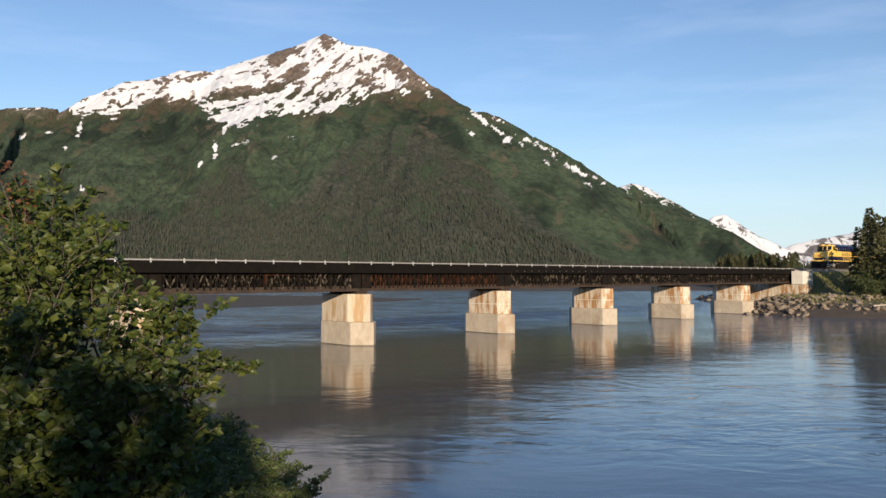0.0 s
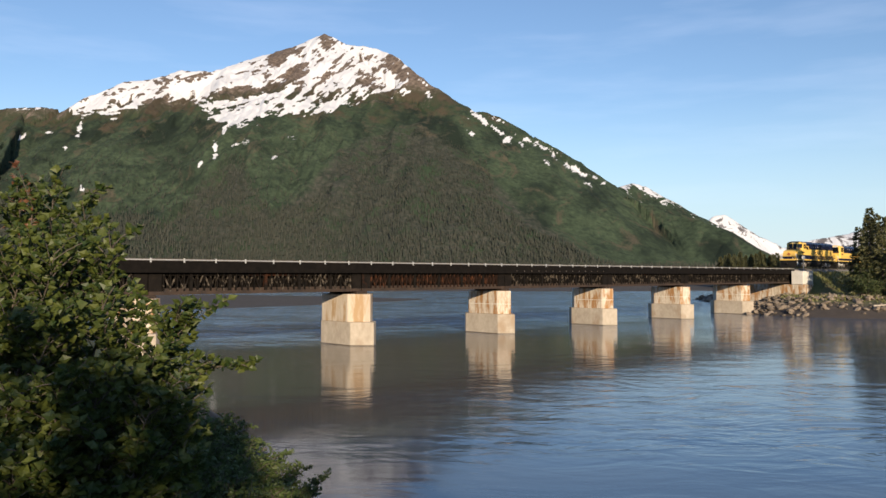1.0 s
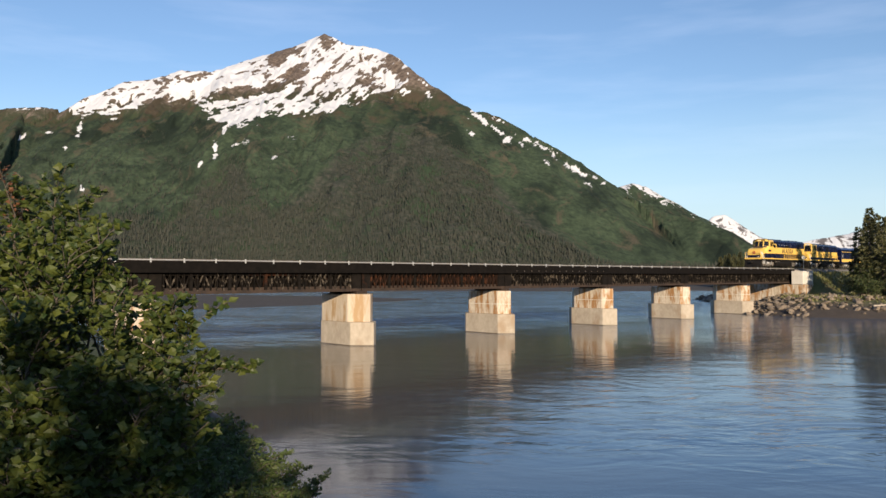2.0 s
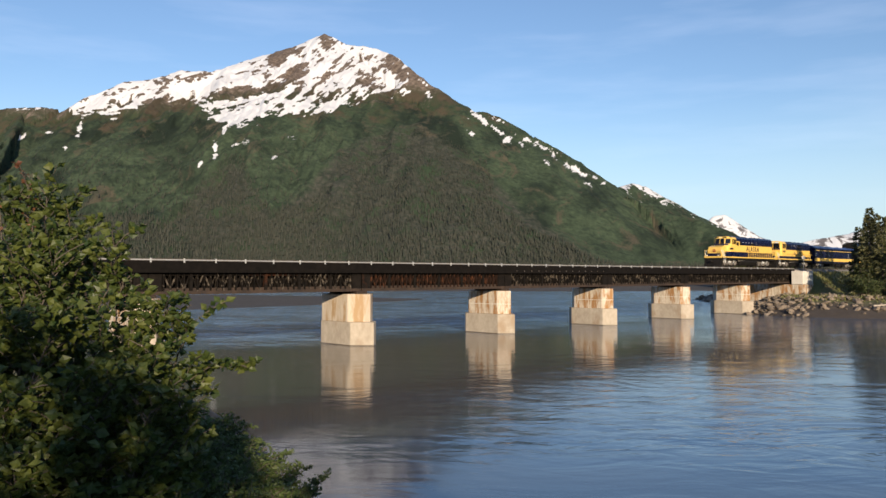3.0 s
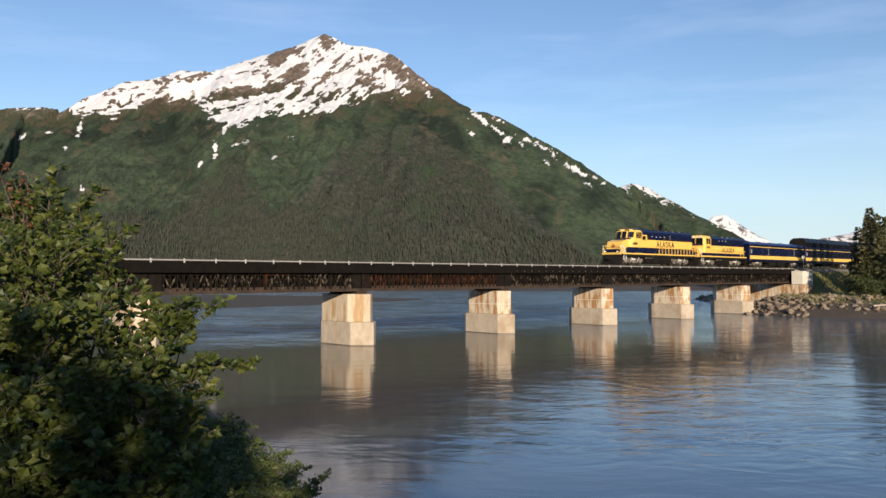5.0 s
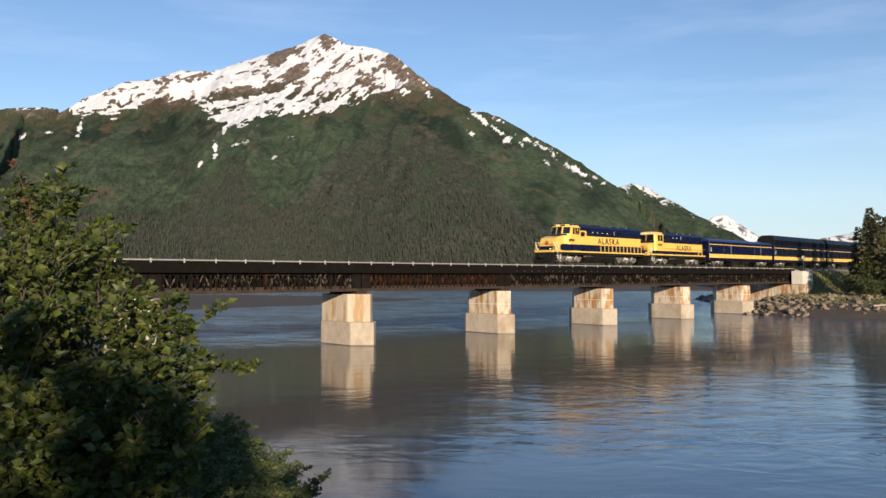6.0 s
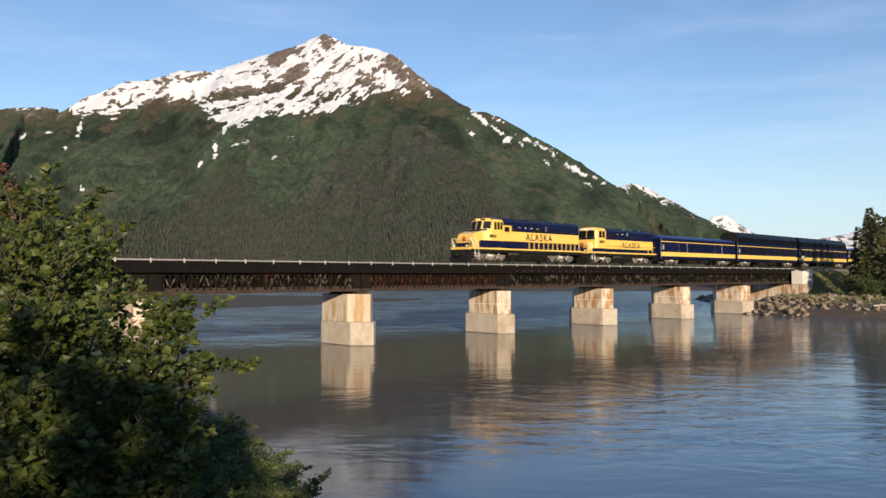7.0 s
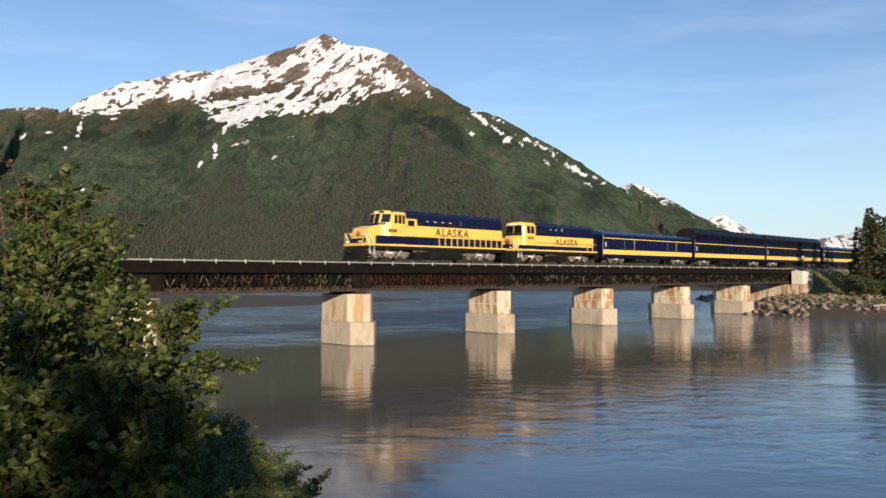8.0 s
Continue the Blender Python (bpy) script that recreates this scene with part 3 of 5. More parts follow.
BACK_RIDGES = [
    (0.6, P((1040, 350, 3900), (1092, 331, 3900), (1117, 324, 3900), (1142, 330, 3880), (1172, 350, 3850), (1237, 388, 3800), (1330, 440, 3700))),
]
FAR_RIDGES = [
    (1.05, P((1190, 430, 4650), (1240, 400, 4600), (1262, 382, 4600), (1283, 378, 4600), (1300, 390, 4600), (1340, 416, 4620), (1400, 443, 4650))),
    (0.6, P((1350, 452, 4700), (1400, 434, 4700), (1440, 424, 4700), (1490, 416, 4700), (1560, 398, 4650), (1700, 360, 4600), (1900, 380, 4600))),
]


def build_surroundings():
    """Unseen valley sides added round the viewpoint; they close the horizon and darken reflections."""
    A, R = np.meshgrid(np.radians(np.linspace(47, 322, 160)), np.linspace(1500, 4200, 40))
    X, Y = R * np.sin(A), R * np.cos(A)
    rise = smooth(R, 1500, 3000) * smooth(R, 4900, 3000)
    z = rise * (430 + 260 * (fbm(np.sin(A) * 3 + 7, np.cos(A) * 3, 4, 41) - 0.5)) + rise * (fbm(X / 300, Y / 300, 5, 23, True) - 0.6) * 160 - 5
    ob = sheet("unseen_valley_ring", X, Y, z, M_BACK, "unseen wooded green valley side added to block the low bright sky", "mountain")
    for key, field in (("above_snow_line", z - 560), ("below_tree_line", 260 - z)):
        ob.data.attributes.new(key, "FLOAT", "POINT").data.foreach_set("value", field.reshape(-1).astype(np.float32))


def build_mountains():
    columns = np.concatenate([np.linspace(-500, -50, 50), np.linspace(-45, 1420, 950)])
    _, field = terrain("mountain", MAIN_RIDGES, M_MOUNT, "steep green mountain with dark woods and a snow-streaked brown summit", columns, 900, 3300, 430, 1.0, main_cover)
    terrain("back_ridge", BACK_RIDGES, M_BACK, "green ridge behind the mountain with snow on its crest", np.linspace(900, 1500, 260), 3000, 4300, 140, 0.7, back_cover)
    terrain("snow_range", FAR_RIDGES, M_FAR, "distant white snow-covered peaks", np.linspace(1050, 2100, 280), 4200, 4900, 70, 0.9, far_cover)
    return field


def cone_wood(name, xs, ys, zs, hs, ws, material, label):
    """A far wood: every tree a lean spire with an uneven outline."""
    rng = np.random.default_rng(7)
    n = len(xs)
    a0 = rng.random((n, 1)) * 6.28 + np.arange(4) * 1.571
    r0 = ws[:, None] * rng.uniform(0.7, 1.3, (n, 4))
    r1 = ws[:, None] * rng.uniform(0.3, 0.7, (n, 4))
    V = np.empty((n, 9, 3))
    V[:, :4, 0], V[:, :4, 1] = xs[:, None] + r0 * np.cos(a0), ys[:, None] + r0 * np.sin(a0)
    V[:, :4, 2] = zs[:, None] + hs[:, None] * 0.12 * rng.random((n, 4))
    V[:, 4:8, 0], V[:, 4:8, 1] = xs[:, None] + r1 * np.cos(a0 + 0.6), ys[:, None] + r1 * np.sin(a0 + 0.6)
    V[:, 4:8, 2] = zs[:, None] + hs[:, None] * rng.uniform(0.42, 0.62, (n, 4))
    V[:, 8] = np.stack([xs + 0.05 * hs * (rng.random(n) - 0.5), ys, zs + hs], -1)
    one = np.array([f for k in range(4) for f in ((k, (k + 1) % 4, 4 + k), ((k + 1) % 4, 4 + (k + 1) % 4, 4 + k), (4 + k, 4 + (k + 1) % 4, 8))])
    F = (np.arange(n)[:, None, None] * 9 + one[None]).reshape(-1, 3)
    ob = mesh_part(name, V.reshape(-1, 3).tolist(), F.tolist(), material)
    return tagged(ob, label, "woods", kind="stuff")


def build_far_woods(field):
    across, depth, Z, low = field
    rng = np.random.default_rng(4)
    n = 420000
    T = rng.uniform(-120, 1400, n)
    D = 950 + 1450 * rng.random(n) ** 0.8
    c, r = np.searchsorted(across, T), np.searchsorted(depth, D)
    z = Z[r, c]
    x, y = (T - 784) / 1383 * D, D
    patch = fbm(x / 170, y / 240, 4, 31)
    below = low[r, c] + (patch - 0.5) * 260
    thin = np.where(below > 0, 0.17, np.where((z < 430) & (T < 760), 0.03, 0.0)) * smooth(patch, 0.12, 0.30)
    keep = (z > -5) & (rng.random(n) < thin)
    x, y, z = x[keep], y[keep], z[keep]
    h = rng.uniform(6, 14, len(x)) * np.clip(1.25 - z / 600, 0.45, 1.2)
    cone_wood("mountain_woods", x, y, z - 0.5, h, h * rng.uniform(0.09, 0.15, len(x)), M_WOODS, "grey-brown and dark green conifers covering the lower mountain slopes")
    # wooded valley floor at the foot of the mountain
    n = 9000
    T, D = rng.uniform(-200, 1560, n), rng.uniform(760, 1010, n)
    x, y = (T - 784) / 1383 * D, D
    z = ground_height(x[None], y[None])[0]
    h = rng.uniform(7, 15, n)
    cone_wood("valley_woods", x, y, z - 0.3, h, h * rng.uniform(0.10, 0.17, n), M_WOODS, "belt of lean dark conifers on the valley floor")


# ---- bridge ----
def hexagon(near, far, half, z0, z1, bm, blunt=0.0):
    """A pier block with pointed ends: where the straight side ends, half thickness, and the width of a blunt nose."""
    t, c = half, blunt
    nose = [(-c, -near - t + c), (c, -near - t + c)] if c else [(0, -near - t)]
    prism(bm, [(-t, -near), *nose, (t, -near), (t, far), (0, far + t), (-t, far)], "z", z0, z1)
    bmesh.ops.bevel(bm, geom=bm.edges[:], offset=0.05, segments=1, affect="EDGES")
    return bm


def make_pier(wide_shaft=False):
    p = thing("bridge_pier", BRIDGE, "pale concrete bridge pier with rust streaks standing in the river", "bridge pier", "piers of the railway bridge")
    if wide_shaft:
        part("footing", hexagon(2.2, 2.2, 1.5, -3.0, 2.1, bmesh.new()), M_CONC_LOW, p, "weathered pale concrete footing with pointed ends")
        part("shaft", hexagon(1.75, 2.15, 1.46, 2.1, 4.62, bmesh.new()), M_CONC_MID, p, "pale concrete shaft with faint rust streaks")
    else:
        part("footing", hexagon(2.05, 2.75, 1.3, -3.0, 2.1, bmesh.new()), M_CONC_LOW, p, "weathered pale concrete footing with pointed ends")
        part("shaft", hexagon(1.75, 2.5, 1.05, 2.1, 4.62, bmesh.new()), M_CONC_UP, p, "rust-streaked concrete shaft")
        part("lime_streak", hexagon(1.753, 2.503, 1.053, 3.12, 3.27, bmesh.new()), M_CLEAN, p, "pale lime streak along the pour joint")
    for y in (-1.6, 1.6):
        part("bearing", one_box(-0.6, 0.6, y - 0.45, y + 0.45, 4.6, 4.86, bevel=0.04), M_FLANGE, p)
    part("wet_band", hexagon(2.22 if wide_shaft else 2.07, 2.22 if wide_shaft else 2.77, 1.51 if wide_shaft else 1.31, -0.5, 0.11, bmesh.new()), M_WET, p, "dark wet band at the waterline")
    part("bearing_beam", one_box(-0.75, 0.75, -1.1, 1.9, 4.6, 4.84, bevel=0.03), M_FLANGE, p)
    return p


def make_span(lattice):
    """One lattice girder span, from local x 0 to 20."""
    sp = thing("bridge_span", BRIDGE, "dark weathered steel lattice girder span with rust", "bridge span", "spans of the railway bridge")
    for y in (-1.75, 1.75):
        g = part("girder", box(one_box(0.06, 19.94, y - 0.20, y + 0.20, 4.86, 5.12), 0.06, 19.94, y - 0.02, y + 0.02, 5.12, 5.34), M_FLANGE, sp, "rusty bottom flange and web")
        # plate added inside the lattice to cast solid shade and darken the slits
        part("web_plate", one_box(0.2, 19.8, y * 0.55 - 0.015, y * 0.55 + 0.015, 4.95, 6.82), M_STEEL, sp)
        for a in (0.06, 18.94):
            part("end_plate", one_box(a, a + 1.0, y - 0.17, y + 0.17, 5.1, 6.63), M_STEEL, g)
        part("top_chord", box(one_box(0.06, 19.94, y - 0.2, y + 0.2, 6.62, 6.84), 0.06, 19.94, y - 0.03, y + 0.03, 6.3, 6.62), M_STEEL, g)
        n = 36
        for i in range(n + 1):
            x = 0.12 + i * (19.76 / n)
            wide = 0.24 if i in (0, n) else (0.13 if i % 6 == 0 else 0.05)
            part("stiffener", one_box(x - wide, x + wide, y - 0.14, y + 0.14, 5.1, 6.64), M_STEEL if wide > 0.1 else lattice, g)
        for i in range(n):
            x0, x1 = 0.12 + i * (19.76 / n), 0.12 + (i + 1) * (19.76 / n)
            a, b = ((x0, y, 5.2), (x1, y, 6.55)) if i % 2 else ((x0, y, 6.55), (x1, y, 5.2))
            part("lattice_bar", beam(bmesh.new(), a, b, 0.10, 0.09), lattice, g)
    for x in (0.1, 19.72):
        part("end_diaphragm", one_box(x, x + 0.16, -1.54, 1.54, 4.9, 6.6), M_STEEL, sp)
    for i in range(11):
        x = 0.3 + i * 1.94
        part("cross_frame", beam(beam(bmesh.new(), (x, -1.7, 5.25), (x, 1.7, 6.5), 0.09, 0.09), (x, 1.7, 5.25), (x, -1.7, 6.5), 0.09, 0.09), M_STEEL, sp)
    return sp


def build_bridge():
    make_pier(True)
    base = make_pier()
    base.matrix_world = BRIDGE @ pose(SPAN, 0, 0)
    for k in (-2, -1, 2, 3, 4):
        copy_thing(base, BRIDGE @ pose(SPAN * k, 0, 0))
    make_span(M_RUSTED).matrix_world = BRIDGE
    sp = make_span(M_GLINT_LATTICE)
    sp.matrix_world = BRIDGE @ pose(SPAN, 0, 0)
    for k in (-3, -2, -1, 2, 3, 4):
        copy_thing(sp, BRIDGE @ pose(SPAN * k, 0, 0))
    # deck: timber ties on the girders, fascia, ballast kerb
    deck = thing("bridge_deck", BRIDGE, "dark timber railway bridge deck on steel girders", "bridge deck")
    part("fascia", one_box(-60, 99.6, -2.35, -2.22, 6.52, 7.40), M_TIMBER, deck)
    part("fascia", one_box(-60, 99.6, 2.22, 2.35, 6.52, 7.40), M_TIMBER, deck)
    part("slab", one_box(-60, 99.6, -2.215, 2.215, 6.85, 7.22), M_TIMBER, deck)
    for i in range(14):
        part("bracket", one_box(21.5 + i * 1.3, 21.6 + i * 1.3, -2.40, -2.352, 6.72, 6.84), M_RAIL, deck)
    tie = one_box(-0.11, 0.11, -1.35, 1.35, 7.224, 7.42)
    first = part("tie", tie, M_TIMBER, deck)
    for i in range(290):
        if i:
            o = new("tie", first.data)
            o.parent = deck
            o.location = (-59.6 + i * 0.55, 0, 0)
        else:
            first.location = (-59.6, 0, 0)
    rails = thing("railway_track", BRIDGE, "worn steel rails running along the bridge and the embankment", "railway track")
    for y in (-0.72, 0.72):
        part("rail", prism(bmesh.new(), [(y - 0.075, 7.42), (y + 0.075, 7.42), (y + 0.015, 7.46), (y + 0.036, 7.56), (y + 0.036, RAIL_Z), (y - 0.036, RAIL_Z), (y - 0.036, 7.56), (y - 0.015, 7.46)], "x", -90, 330), M_RAIL, rails)
    bed = thing("ballast_bed", BRIDGE, "grey crushed stone ballast under the rails", "ballast")
    part("stone_bed", prism(bmesh.new(), [(-3.0, 6.5), (3.0, 6.5), (1.6, 7.41), (-1.6, 7.41)], "x", 99.8, 330), M_BALLAST, bed)
    part("stone_bed", prism(bmesh.new(), [(-3.0, 6.5), (3.0, 6.5), (1.6, 7.41), (-1.6, 7.41)], "x", -90, -60.3), M_BALLAST, bed)
    for y in (-2.3, 2.3):
        gr = thing("edge_rail", BRIDGE, "low galvanised edge rail with short posts along the bridge", "railing", "railings of the bridge")
        part("kerb_strip", one_box(-60, 99.6, y - 0.05, y + 0.05, 7.444, 7.505), M_GALV, gr)
        post = one_box(-0.06, 0.06, y * 1.024 - 0.03, y * 1.024 + 0.03, 7.27, 7.60)
        first = part("post", post, M_GALV, gr)
        first.location = (-59.0, 0, 0)
        for i in range(1, 61):
            o = new("post", first.data)
            o.parent = gr
            o.location = (-59.0 + i * 2.6, 0, 0)


def build_abutments():
    ab = thing("bridge_abutment", BRIDGE, "pale concrete bridge abutment with rust-stained face on the bank", "abutment")
    part("backwall", one_box(99.75, 102.0, -2.4, 5.4, 4.65, 7.2, bevel=0.05), M_CONC_LOW, ab)
    part("wing_block", one_box(97.9, 102.6, -4.5, -2.42, 4.65, 7.05, bevel=0.08), M_CLEAN, ab, "clean pale concrete wing block")
    part("seat", one_box(98.0, 102.7, -4.6, 6.2, -1.5, 4.64, bevel=0.06), M_CONC_UP, ab, "rust-stained concrete abutment face")
    ab2 = thing("bridge_abutment", BRIDGE, "concrete bridge abutment on the near bank", "abutment")
    part("seat", one_box(-63, -60.1, -3.4, 3.4, -1.5, 7.2, bevel=0.05), M_CONC_LOW, ab2)


# ---- train ----
def lettering(word, size, m, material, parent, thick=0.01):
    c = bpy.data.curves.new("letters", "FONT")
    c.body, c.size, c.extrude, c.align_x, c.space_character, c.offset = word, size, thick, "CENTER", 1.3, 0.018
    tmp = new("letters_curve", c)
    me = bpy.data.meshes.new_from_object(tmp)
    bpy.data.objects.remove(tmp)
    me.transform(m)
    me.materials.clear()
    me.materials.append(material)
    ob = new("lettering", me)
    ob.parent = parent
    return tagged(ob, "dark blue lettering")


SIDE = {-1: Matrix.Rotation(radians(90), 4, "X"), 1: Matrix.Rotation(radians(180), 4, "Z") @ Matrix.Rotation(radians(90), 4, "X")}
WHEELS = []


def wheelset(x, r, parent):
    w = new("wheelset")
    w.parent = parent
    w.location = (x, 0, r)
    bm = bmesh.new()
    rod(bm, (0, -0.7, 0), (0, 0.7, 0), 0.09, sides=8)
    part("axle", bm, M_WHEEL, w)
    for y in (-0.74, 0.74):
        bm = rod(bmesh.new(), (0, y - 0.065, 0), (0, y + 0.065, 0), r, sides=24)
        rod(bm, (0, y - 0.09, 0), (0, y + 0.09, 0), r * 0.32, sides=12)
        for k in range(3):
            a = k * 2.094
            box(bm, r * 0.6 * math.cos(a) - 0.05, r * 0.6 * math.cos(a) + 0.05, y - 0.08, y + 0.08, r * 0.6 * math.sin(a) - 0.05, r * 0.6 * math.sin(a) + 0.05)
        part("wheel", bm, M_WHEEL, w)
    WHEELS.append((w, x, r))
    return w


def bogie(xs, r, parent, material):
    """Side frames, springs and axle boxes; the wheelsets are parts of the vehicle."""
    a, b = min(xs) - 0.75, max(xs) + 0.75
    t = part("bogie", one_box(a + 0.4, b - 0.4, -0.55, 0.55, 0.75, 1.05, bevel=0.03), material, parent, "grey bogie with highlights painted as speckle")
    for s in (-1, 1):
        y = 1.02 * s
        bm = prism(bmesh.new(), [(a, 0.80), (a + 0.3, 0.74), (b - 0.3, 0.74), (b, 0.80), (b, 0.93), (b - 0.5, 1.02), (a + 0.5, 1.02), (a, 0.93)], "y", y - 0.09, y + 0.09)
        part("side_frame", bm, material, t)
        for x in xs:
            part("axle_box", one_box(x - 0.24, x + 0.24, y - 0.05 + 0.11 * s, y + 0.05 + 0.11 * s, r - 0.22, r + 0.24, bevel=0.04), material, t)
            for dx in (-0.42, 0.42):
                part("spring", rod(bmesh.new(), (x + dx, y + 0.13 * s, 0.5), (x + dx, y + 0.13 * s, 0.98), 0.10, sides=8), material, t)
        for i in range(len(xs) - 1):
            mx = (xs[i] + xs[i + 1]) / 2
            part("brake_rigging", beam(beam(bmesh.new(), (mx - 0.35, y + 0.15 * s, 0.35), (mx + 0.3, y + 0.15 * s, 0.7), 0.07, 0.09), (mx + 0.3, y + 0.15 * s, 0.38), (mx - 0.1, y + 0.15 * s, 0.95), 0.06, 0.08), material, t)
            part("damper", rod(bmesh.new(), (mx, y + 0.2 * s, 0.55), (mx + 0.45, y + 0.2 * s, 1.12), 0.06, sides=8), M_GALV, t)
        part("brake_cylinder", rod(bmesh.new(), (sum(xs) / len(xs) - 0.5, y + 0.16 * s, 0.85), (sum(xs) / len(xs) + 0.2, y + 0.16 * s, 0.85), 0.12, sides=8), M_WHITE, t)
    for x in xs:
        wheelset(x, r, parent)


def locomotive(L, six_axle, label, crew_high):
    v = thing("locomotive", BRIDGE, label, "locomotive", "vehicles of the train")
    W = 1.52
    # frame
    part("frame", one_box(0.55, L - 0.35, -W, W, 1.18, 1.55, bevel=0.03), M_BLACK, v)
    part("sill_stripe", box(one_box(0.6, L - 0.3, -W - 0.012, -W, 1.52, 1.68), 0.6, L - 0.3, W, W + 0.012, 1.52, 1.68), M_YELLOW, v, "yellow sill stripe")
    part("walkway", one_box(0.55, L - 0.3, -W, W, 1.55, 1.66), M_BLUE, v)
    part("plough", prism(bmesh.new(), [(0.05, 0.12), (0.75, 0.12), (0.9, 1.45), (0.45, 1.45)], "y", -1.35, 1.35), M_BLACK, v, "black snow plough")
    part("anticlimber", one_box(0.35, 0.75, -1.45, 1.45, 1.45, 1.72, bevel=0.04), M_YELLOW, v)
    part("coupler", one_box(-0.35, 0.3, -0.15, 0.15, 0.75, 1.05, bevel=0.04), M_BLACK, v)
    part("coupler", one_box(L - 0.4, L + 0.2, -0.15, 0.15, 0.75, 1.05, bevel=0.04), M_TRUCK, v)
    part("end_beam", one_box(L - 0.42, L - 0.3, -W, W, 0.7, 1.55), M_BLACK, v)
    # running gear
    r = 0.52
    if six_axle:
        f, k = [2.2, 3.95, 5.7], [L - 6.0, L - 4.25, L - 2.5]
    else:
        f, k = [2.5, 5.2], [L - 5.2, L - 2.5]
    bogie(f, r, v, M_TRUCK)
    bogie(k, r, v, M_TRUCK)
    t0, t1 = max(f) + 1.3, min(k) - 1.3
    part("fuel_tank", prism(bmesh.new(), [(-1.35, 1.15), (-1.45, 0.9), (-1.2, 0.32), (1.2, 0.32), (1.45, 0.9), (1.35, 1.15)], "x", t0, t1), M_BLACK, v, "sooty black fuel tank")
    part("air_tank", rod(bmesh.new(), (t0 - 0.1, -1.25, 1.05), (t0 + 1.6, -1.25, 1.05), 0.14, sides=10), M_TRUCK, v)
    # cab
    c0, c1 = (2.75, 5.6) if crew_high else (2.1, 4.2)
    ct = 5.04 if crew_high else 4.84
    split, upper = (2.48, 3.62) if crew_high else (2.14, 3.32)
    roof_z = 4.96 if crew_high else 4.72
    cw = 1.5
    if crew_high:
        nose = [(0.95, 1.66), (0.95, 2.5), (1.3, 3.2), (2.2, 3.45), (2.8, 3.5), (2.8, 1.66)]
    else:
        nose = [(0.95, 1.66), (0.95, 2.85), (1.15, 3.0), (2.15, 3.05), (2.15, 1.66)]
    nw = 1.12 if crew_high else 0.85
    part("nose", prism(bmesh.new(), nose, "y", -nw, nw), M_YELLOW, v)
    part("nose_stripe", one_box(0.925, 0.95, -nw, nw, 1.72, 2.2), M_BLUE, v, "blue nose stripe")
    if not crew_high:
        part("nose_door", one_box(0.915, 0.95, -0.32, 0.32, 1.72, 2.8, bevel=0.01), M_BLUE, v, "dark blue nose door")
    part("emblem", rod(bmesh.new(), (0.90, 0, 2.62 if crew_high else 2.5), (0.96, 0, 2.62 if crew_high else 2.5), 0.25, sides=16), M_RED, v)
    roof = [(-cw, 1.66), (-cw, ct - 0.45), (-cw + 0.28, ct - 0.1), (-0.6, ct), (0.6, ct), (cw - 0.28, ct - 0.1), (cw, ct - 0.45), (cw, 1.66)]
    lean = 0.45 if crew_high else 0.06
    cab = part("cab", prism(bmesh.new(), roof, "x", c0 + (1.3 if crew_high else 0.5), c1), M_YELLOW, v, "yellow crew cab")
    zf0, zf1 = ct - 1.30, ct - 0.42

    def front_at(z):
        return c0 + lean * 0.75 * (z - (ct - 1.45)) / 1.05

    mid, corner = (0.80, 0.95) if crew_high else (1.25, 0.25)
    plan = [(0, mid), (0, -mid), (corner, -1.46), (corner + 0.4, -1.46), (corner + 0.4, 1.46), (corner, 1.46)]
    bm = bmesh.new()
    rings = [[bm.verts.new((c0 + px + (dx if i < 4 and px < corner + 0.3 else 0), py * w, z)) for i, (px, py) in enumerate(plan)]
             for z, dx, w in ((1.66, 0, 1), (ct - 1.45, 0, 1), (ct - 0.4, lean * 0.75, 0.97), (ct - 0.1, lean * 0.75 + 0.22, 0.82))]
    for lo, hi in zip(rings[:-1], rings[1:]):
        for i in range(6):
            bm.faces.new((lo[i], lo[(i + 1) % 6], hi[(i + 1) % 6], hi[i]))
    bm.faces.new(rings[0])
    bm.faces.new(rings[-1][::-1])
    bmesh.ops.recalc_face_normals(bm, faces=bm.faces[:])
    part("cab_front", bm, M_YELLOW, cab, "yellow raked cab front")

    def glazing(name, p, q, z0, z1, material, label=""):
        """A flat panel on the cab front between two points of its plan."""
        out = Vector((q[1] - p[1], p[0] - q[0], 0)).normalized()
        out = -out if out.x > 0 else out
        bm = bmesh.new()
        quad = [Vector((c0 + x + lean * 0.75 * (z - ct + 1.45) / 1.05, y * (1 - 0.03 * (z - ct + 1.45)), z)) for (x, y), z in ((p, z0), (q, z0), (q, z1), (p, z1))]
        a, b = [bm.verts.new(v + out * 0.03) for v in quad], [bm.verts.new(v - out * 0.05) for v in quad]
        bm.faces.new(a)
        bm.faces.new(b[::-1])
        for i in range(4):
            bm.faces.new((a[i], a[(i + 1) % 4], b[(i + 1) % 4], b[i]))
        bmesh.ops.recalc_face_normals(bm, faces=bm.faces[:])
        return part(name, bm, material, cab, label)

    for sd in (-1, 1):
        glazing("windscreen", (0, sd * 0.07), (0, sd * (mid - 0.06)), zf0, zf1, M_GLASS)
        glazing("window_band", (0, sd * 0.02), (0, sd * mid), zf0 - 0.26, zf0 - 0.02, M_BLUE, "dark blue band under the windscreen")
        if crew_high:
            k = (1.46 - mid) / corner
            glazing("corner_window", (0.10, sd * (mid + 0.10 * k)), (corner - 0.1, sd * (1.46 - 0.1 * k)), zf0 + 0.05, zf1 - 0.03, M_GLASS)
